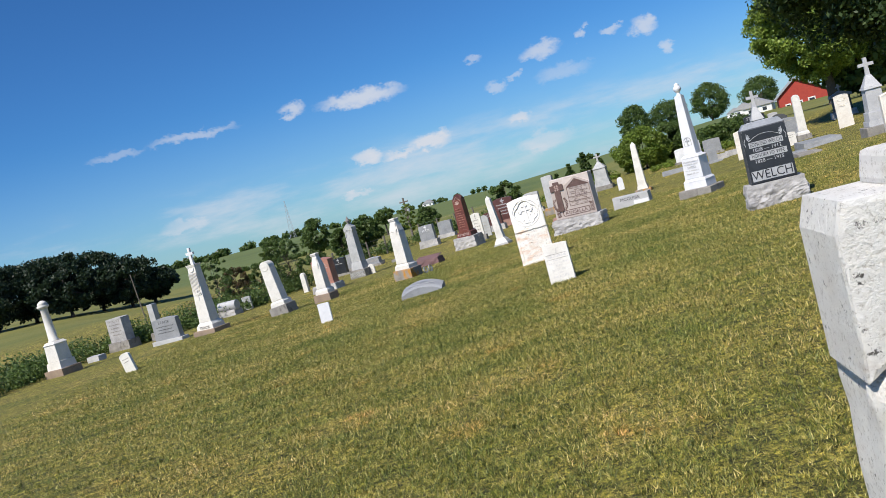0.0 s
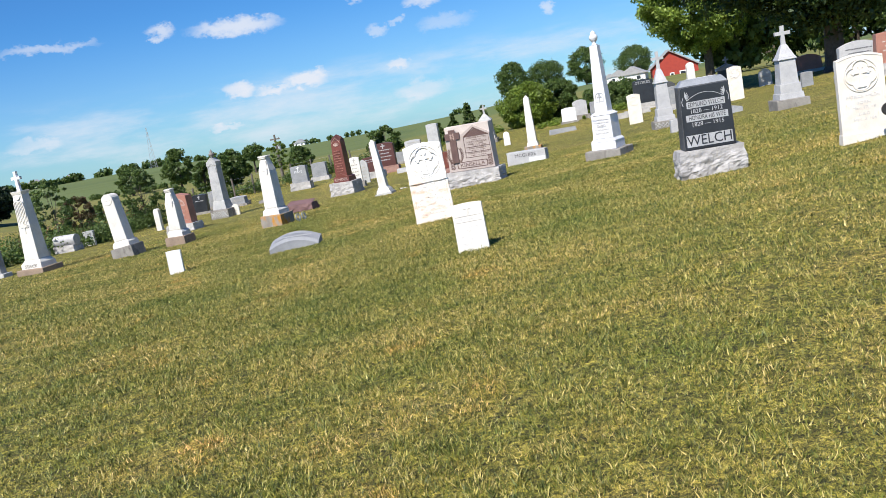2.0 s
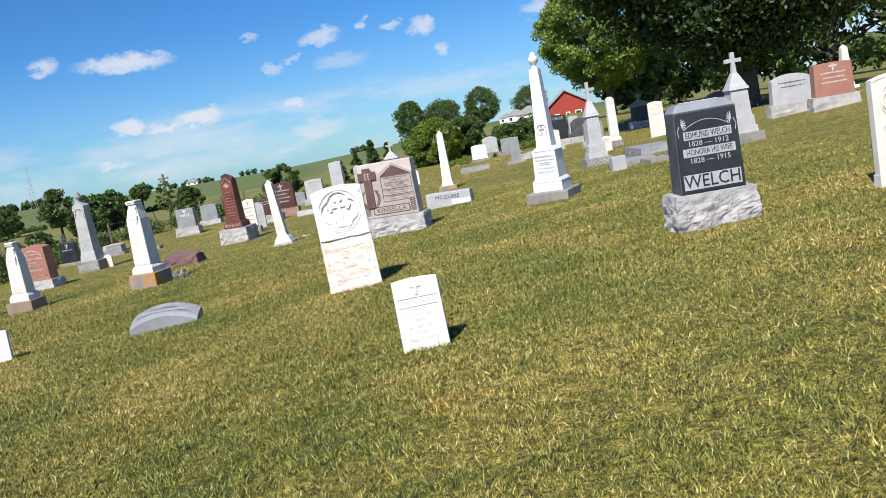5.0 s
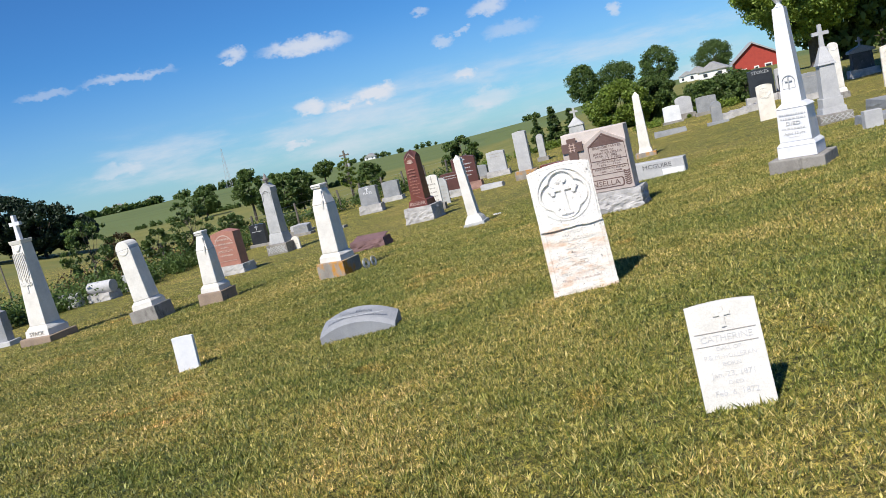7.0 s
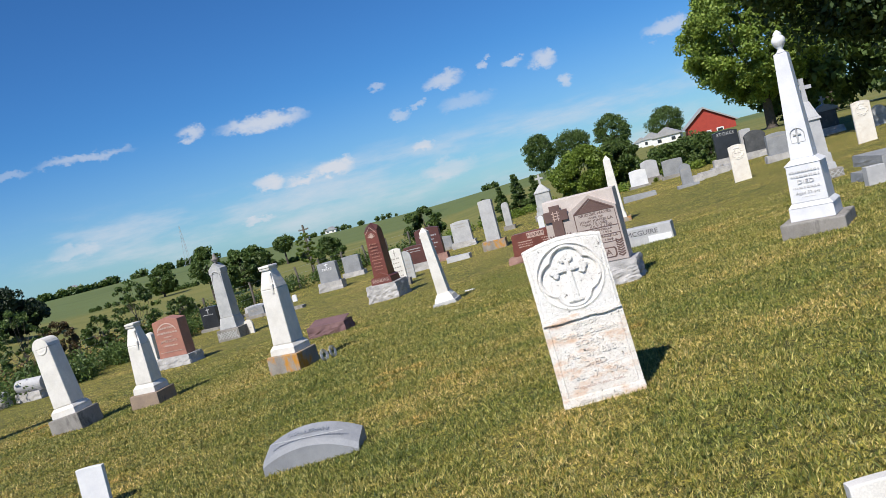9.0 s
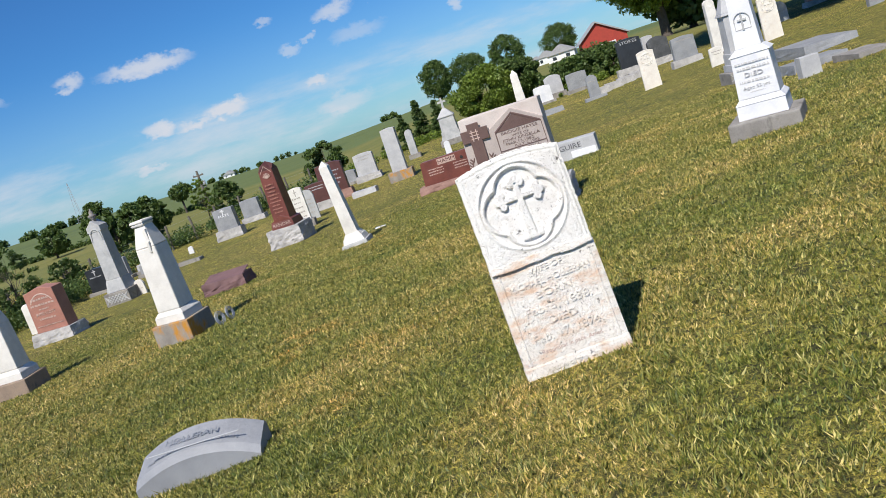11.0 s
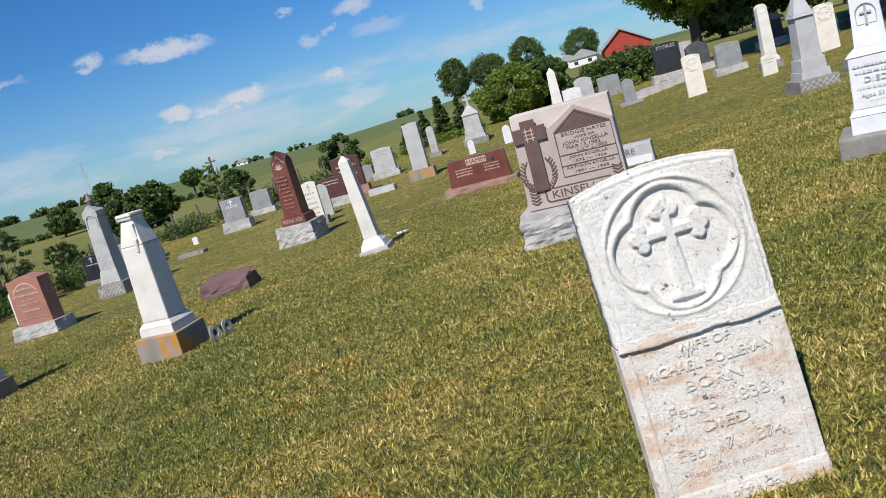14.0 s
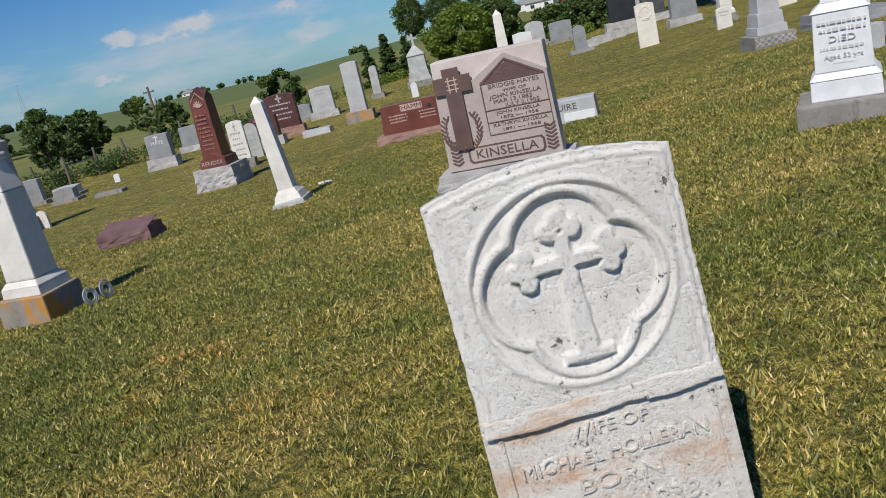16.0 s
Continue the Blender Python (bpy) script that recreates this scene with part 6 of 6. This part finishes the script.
brush_strip(-31, -19, 24, 26, 0.9, 90, LEAF_MID, "weedy brush along the fence", 81)
brush_strip(-20, -9, 26, 34, 0.8, 110, LEAF_MID, "weedy brush along the fence", 82)
brush_strip(-9, 4, 36, 40, 0.7, 90, LEAF_MID, "weedy brush along the fence", 83)
brush_strip(-24, -14, 29, 31, 1.0, 30, LEAF_RUST, "reddish seeding weeds by the fence", 84)
brush_strip(4, 14, 42, 46, 0.45, 50, LEAF_YELLOW, "tall grass at the lawn's edge", 85)
brush_strip(17, 25, 40, 43, 0.4, 50, LEAF_YELLOW, "tall weeds at the lawn's edge", 86)
brush_strip(-20.5, -7, 560, 640, 5.0, 70, LEAF_MID, "distant line of field trees", 87, 1.2)
brush_strip(-4, 3, 472, 474, 2.6, 26, LEAF_MID, "distant line of field trees", 88, 0.6)
brush_strip(-18, -2, 215, 190, 1.3, 120, LEAF_MID, "dark weedy ditch line between two fields", 89, 0.25)
brush_strip(9.0, 10.2, 472, 472, 3.4, 7, LEAF_MID, "distant clump of trees on the skyline", 90, 0.7)


brush_strip(-48, -39, 19.0, 21.5, 1.0, 60, LEAF_MID, "dense weedy brush past the graves", 91)
brush_strip(-39, -30, 23.0, 25.5, 0.8, 50, LEAF_MID, "dense weedy brush past the graves", 92)


def fence():
    f = new("wire_fence")
    tagged(f, "old wire fence with weathered wooden posts", "fence")
    prev = None
    for k in range(16):
        az = -19 + 1.6 * k
        x, y = at(az, 30 + 0.75 * k)
        z = ground_z(x, y)
        bm = bmesh.new()
        tube(bm, [(x, y, z - 0.3), (x + 0.02, y, z + 0.5), (x + 0.03 * (k % 3 - 1), y, z + 1.0)], [0.05, 0.048, 0.045], 8)
        bm.faces.ensure_lookup_table()
        part("post", bm, WOOD, f)
        if prev:
            bm = bmesh.new()
            for h in (0.35, 0.65, 0.92):
                tube(bm, [(prev[0], prev[1], prev[2] + h), (x, y, z + h)], [0.004, 0.004], 4)
            part("wire", bm, STEEL, f)
        prev = (x, y, z)


fence()


def pole(az, d, h, label, arm=True, lean=0.0, r=0.16):
    x, y = at(az, d)
    p = new("utility_pole")
    p.matrix_world = pose(x, y, ground_z(x, y) - 0.2, 0, lean, 0)
    tagged(p, label, "pole")
    bm = bmesh.new()
    tube(bm, [(0, 0, 0), (0, 0, h * 0.5), (0, 0, h)], [r, r * 0.88, r * 0.7])
    part("post", bm, WOOD, p)
    if arm:
        block("crossarm", 1.1, 0.12, 1.1, 0.12, h - 0.6, h - 0.45, WOOD, p, bevel=0.01)
        for s in (-0.45, 0.0, 0.45):
            lathe("insulator", [(0.03, h - 0.45), (0.05, h - 0.38), (0.02, h - 0.3)], STEEL, p, s, 0, 8)
        lathe("transformer", [(0.16, h - 1.9), (0.18, h - 1.85), (0.18, h - 1.2), (0.1, h - 1.12)], STEEL, p, 0.3, 0, 12)


pole(-3.42, 92, 6.3, "weathered wooden utility pole with crossarm in the field")
pole(-27.0, 34, 2.9, "thin leaning bare wooden pole", False, -3.0, 0.035)


def barn():
    x, y = at(24.6, 182)
    b = new("barn")
    z = ground_z(x, y)
    b.matrix_world = pose(x, y, z - 1.55, 0, 0, -20)
    b.scale = (1.16, 1.16, 1.16)
    tagged(b, "red wooden barn with pale gabled roof", "barn")
    profile_slab("gable_wall", [(-4.0, 0), (4.0, 0), (4.0, 2.6), (-0.8, 5.6), (-4.0, 3.0)], -4.0, 4.0, BARN_RED, b, "red board walls", 0)
    for pts in ([(-4.5, 2.75), (-4.45, 2.98), (-0.8, 5.95), (-0.8, 5.66)], [(-0.8, 5.66), (-0.8, 5.95), (4.5, 2.62), (4.45, 2.38)]):
        profile_slab("roof", pts, -4.4, 4.4, ROOF, b, "pale metal roof", 0)
    for wx, wz, w, h in ((-2.6, 0.2, 0.9, 1.5), (-0.6, 0.6, 0.8, 1.2), (1.3, 0.9, 1.2, 1.0)):
        win = block("window", w, 0.1, w, 0.1, wz, wz + h, PAINT, b, "white-framed opening", wx, -4.02, 0)
        block("pane", w - 0.35, 0.06, w - 0.35, 0.06, wz + 0.18, wz + h - 0.18, GLASS_DARK, win, "", wx, -4.09, 0)
    return b


barn()


def farmhouse(az, d, w, h, label, name="farmhouse"):
    x, y = at(az, d)
    f = new(name)
    f.matrix_world = pose(x, y, ground_z(x, y) - 0.3, 0, 0, -az * 0.5 - 20)
    tagged(f, label, "building")
    block("wall", w, w * 0.7, w, w * 0.7, 0, h, PAINT, f, "white walls", bevel=0)
    profile_slab("roof", [(-w * 0.55, h), (w * 0.55, h), (0, h + w * 0.3)], -w * 0.4, w * 0.4, ROOF, f, "grey roof", 0)
    for k in (-1, 1):
        block("window", w * 0.14, 0.1, w * 0.14, 0.1, h * 0.35, h * 0.75, GLASS_DARK, f, "", k * w * 0.25, -w * 0.35, 0)


farmhouse(20.9, 215, 5.0, 1.9, "small white farmhouse on the rise")
farmhouse(21.9, 190, 6.0, 1.8, "long low white shed near a farmhouse", "shed")
farmhouse(20.2, 235, 4.0, 1.6, "white outbuilding on the rise", "shed")
farmhouse(-18.4, 620, 10.0, 2.8, "distant white farm building", "farm_shed")
farmhouse(-16.3, 600, 9.0, 2.6, "distant white farm building", "farm_shed")
farmhouse(-1.6, 472, 6.5, 1.7, "distant white farm building", "farm_shed")


def silo():
    x, y = at(-20.9, 612)
    s = new("silo")
    s.matrix_world = Matrix.Translation((x, y, ground_z(x, y)))
    tagged(s, "grey concrete farm silo on the skyline", "silo")
    lathe("drum", [(1.8, -1), (1.8, 2.3)], MARBLE_GREY, s, n=20)
    lathe("dome", [(1.84, 2.3), (1.6, 2.7), (0.9, 3.0), (0.15, 3.1)], STEEL, s, n=20)


silo()


def radio_tower():
    x, y = at(-11.2, 600)
    r = new("radio_tower")
    z = ground_z(x, y)
    r.matrix_world = Matrix.Translation((x, y, z))
    tagged(r, "slender lattice radio tower in the distance", "tower")
    h = 27.5
    for sx, sy in ((-1, -1), (1, -1), (0, 1)):
        bm = bmesh.new()
        tube(bm, [(sx * 2.1, sy * 2.1, 0), (sx * 0.25, sy * 0.25, h)], [0.13, 0.09], 5)
        part("leg", bm, STEEL, r)
    bm = bmesh.new()
    for k in range(12):
        a, b = k / 12, (k + 1) / 12
        ra, rb = 2.1 - 1.85 * a, 2.1 - 1.85 * b
        tube(bm, [(-ra, -ra, a * h), (rb, -rb, b * h)], [0.055, 0.055], 4)
        tube(bm, [(ra, -ra, a * h), (-rb, -rb, b * h)], [0.055, 0.055], 4)
    part("bracing", bm, STEEL, r)


radio_tower()
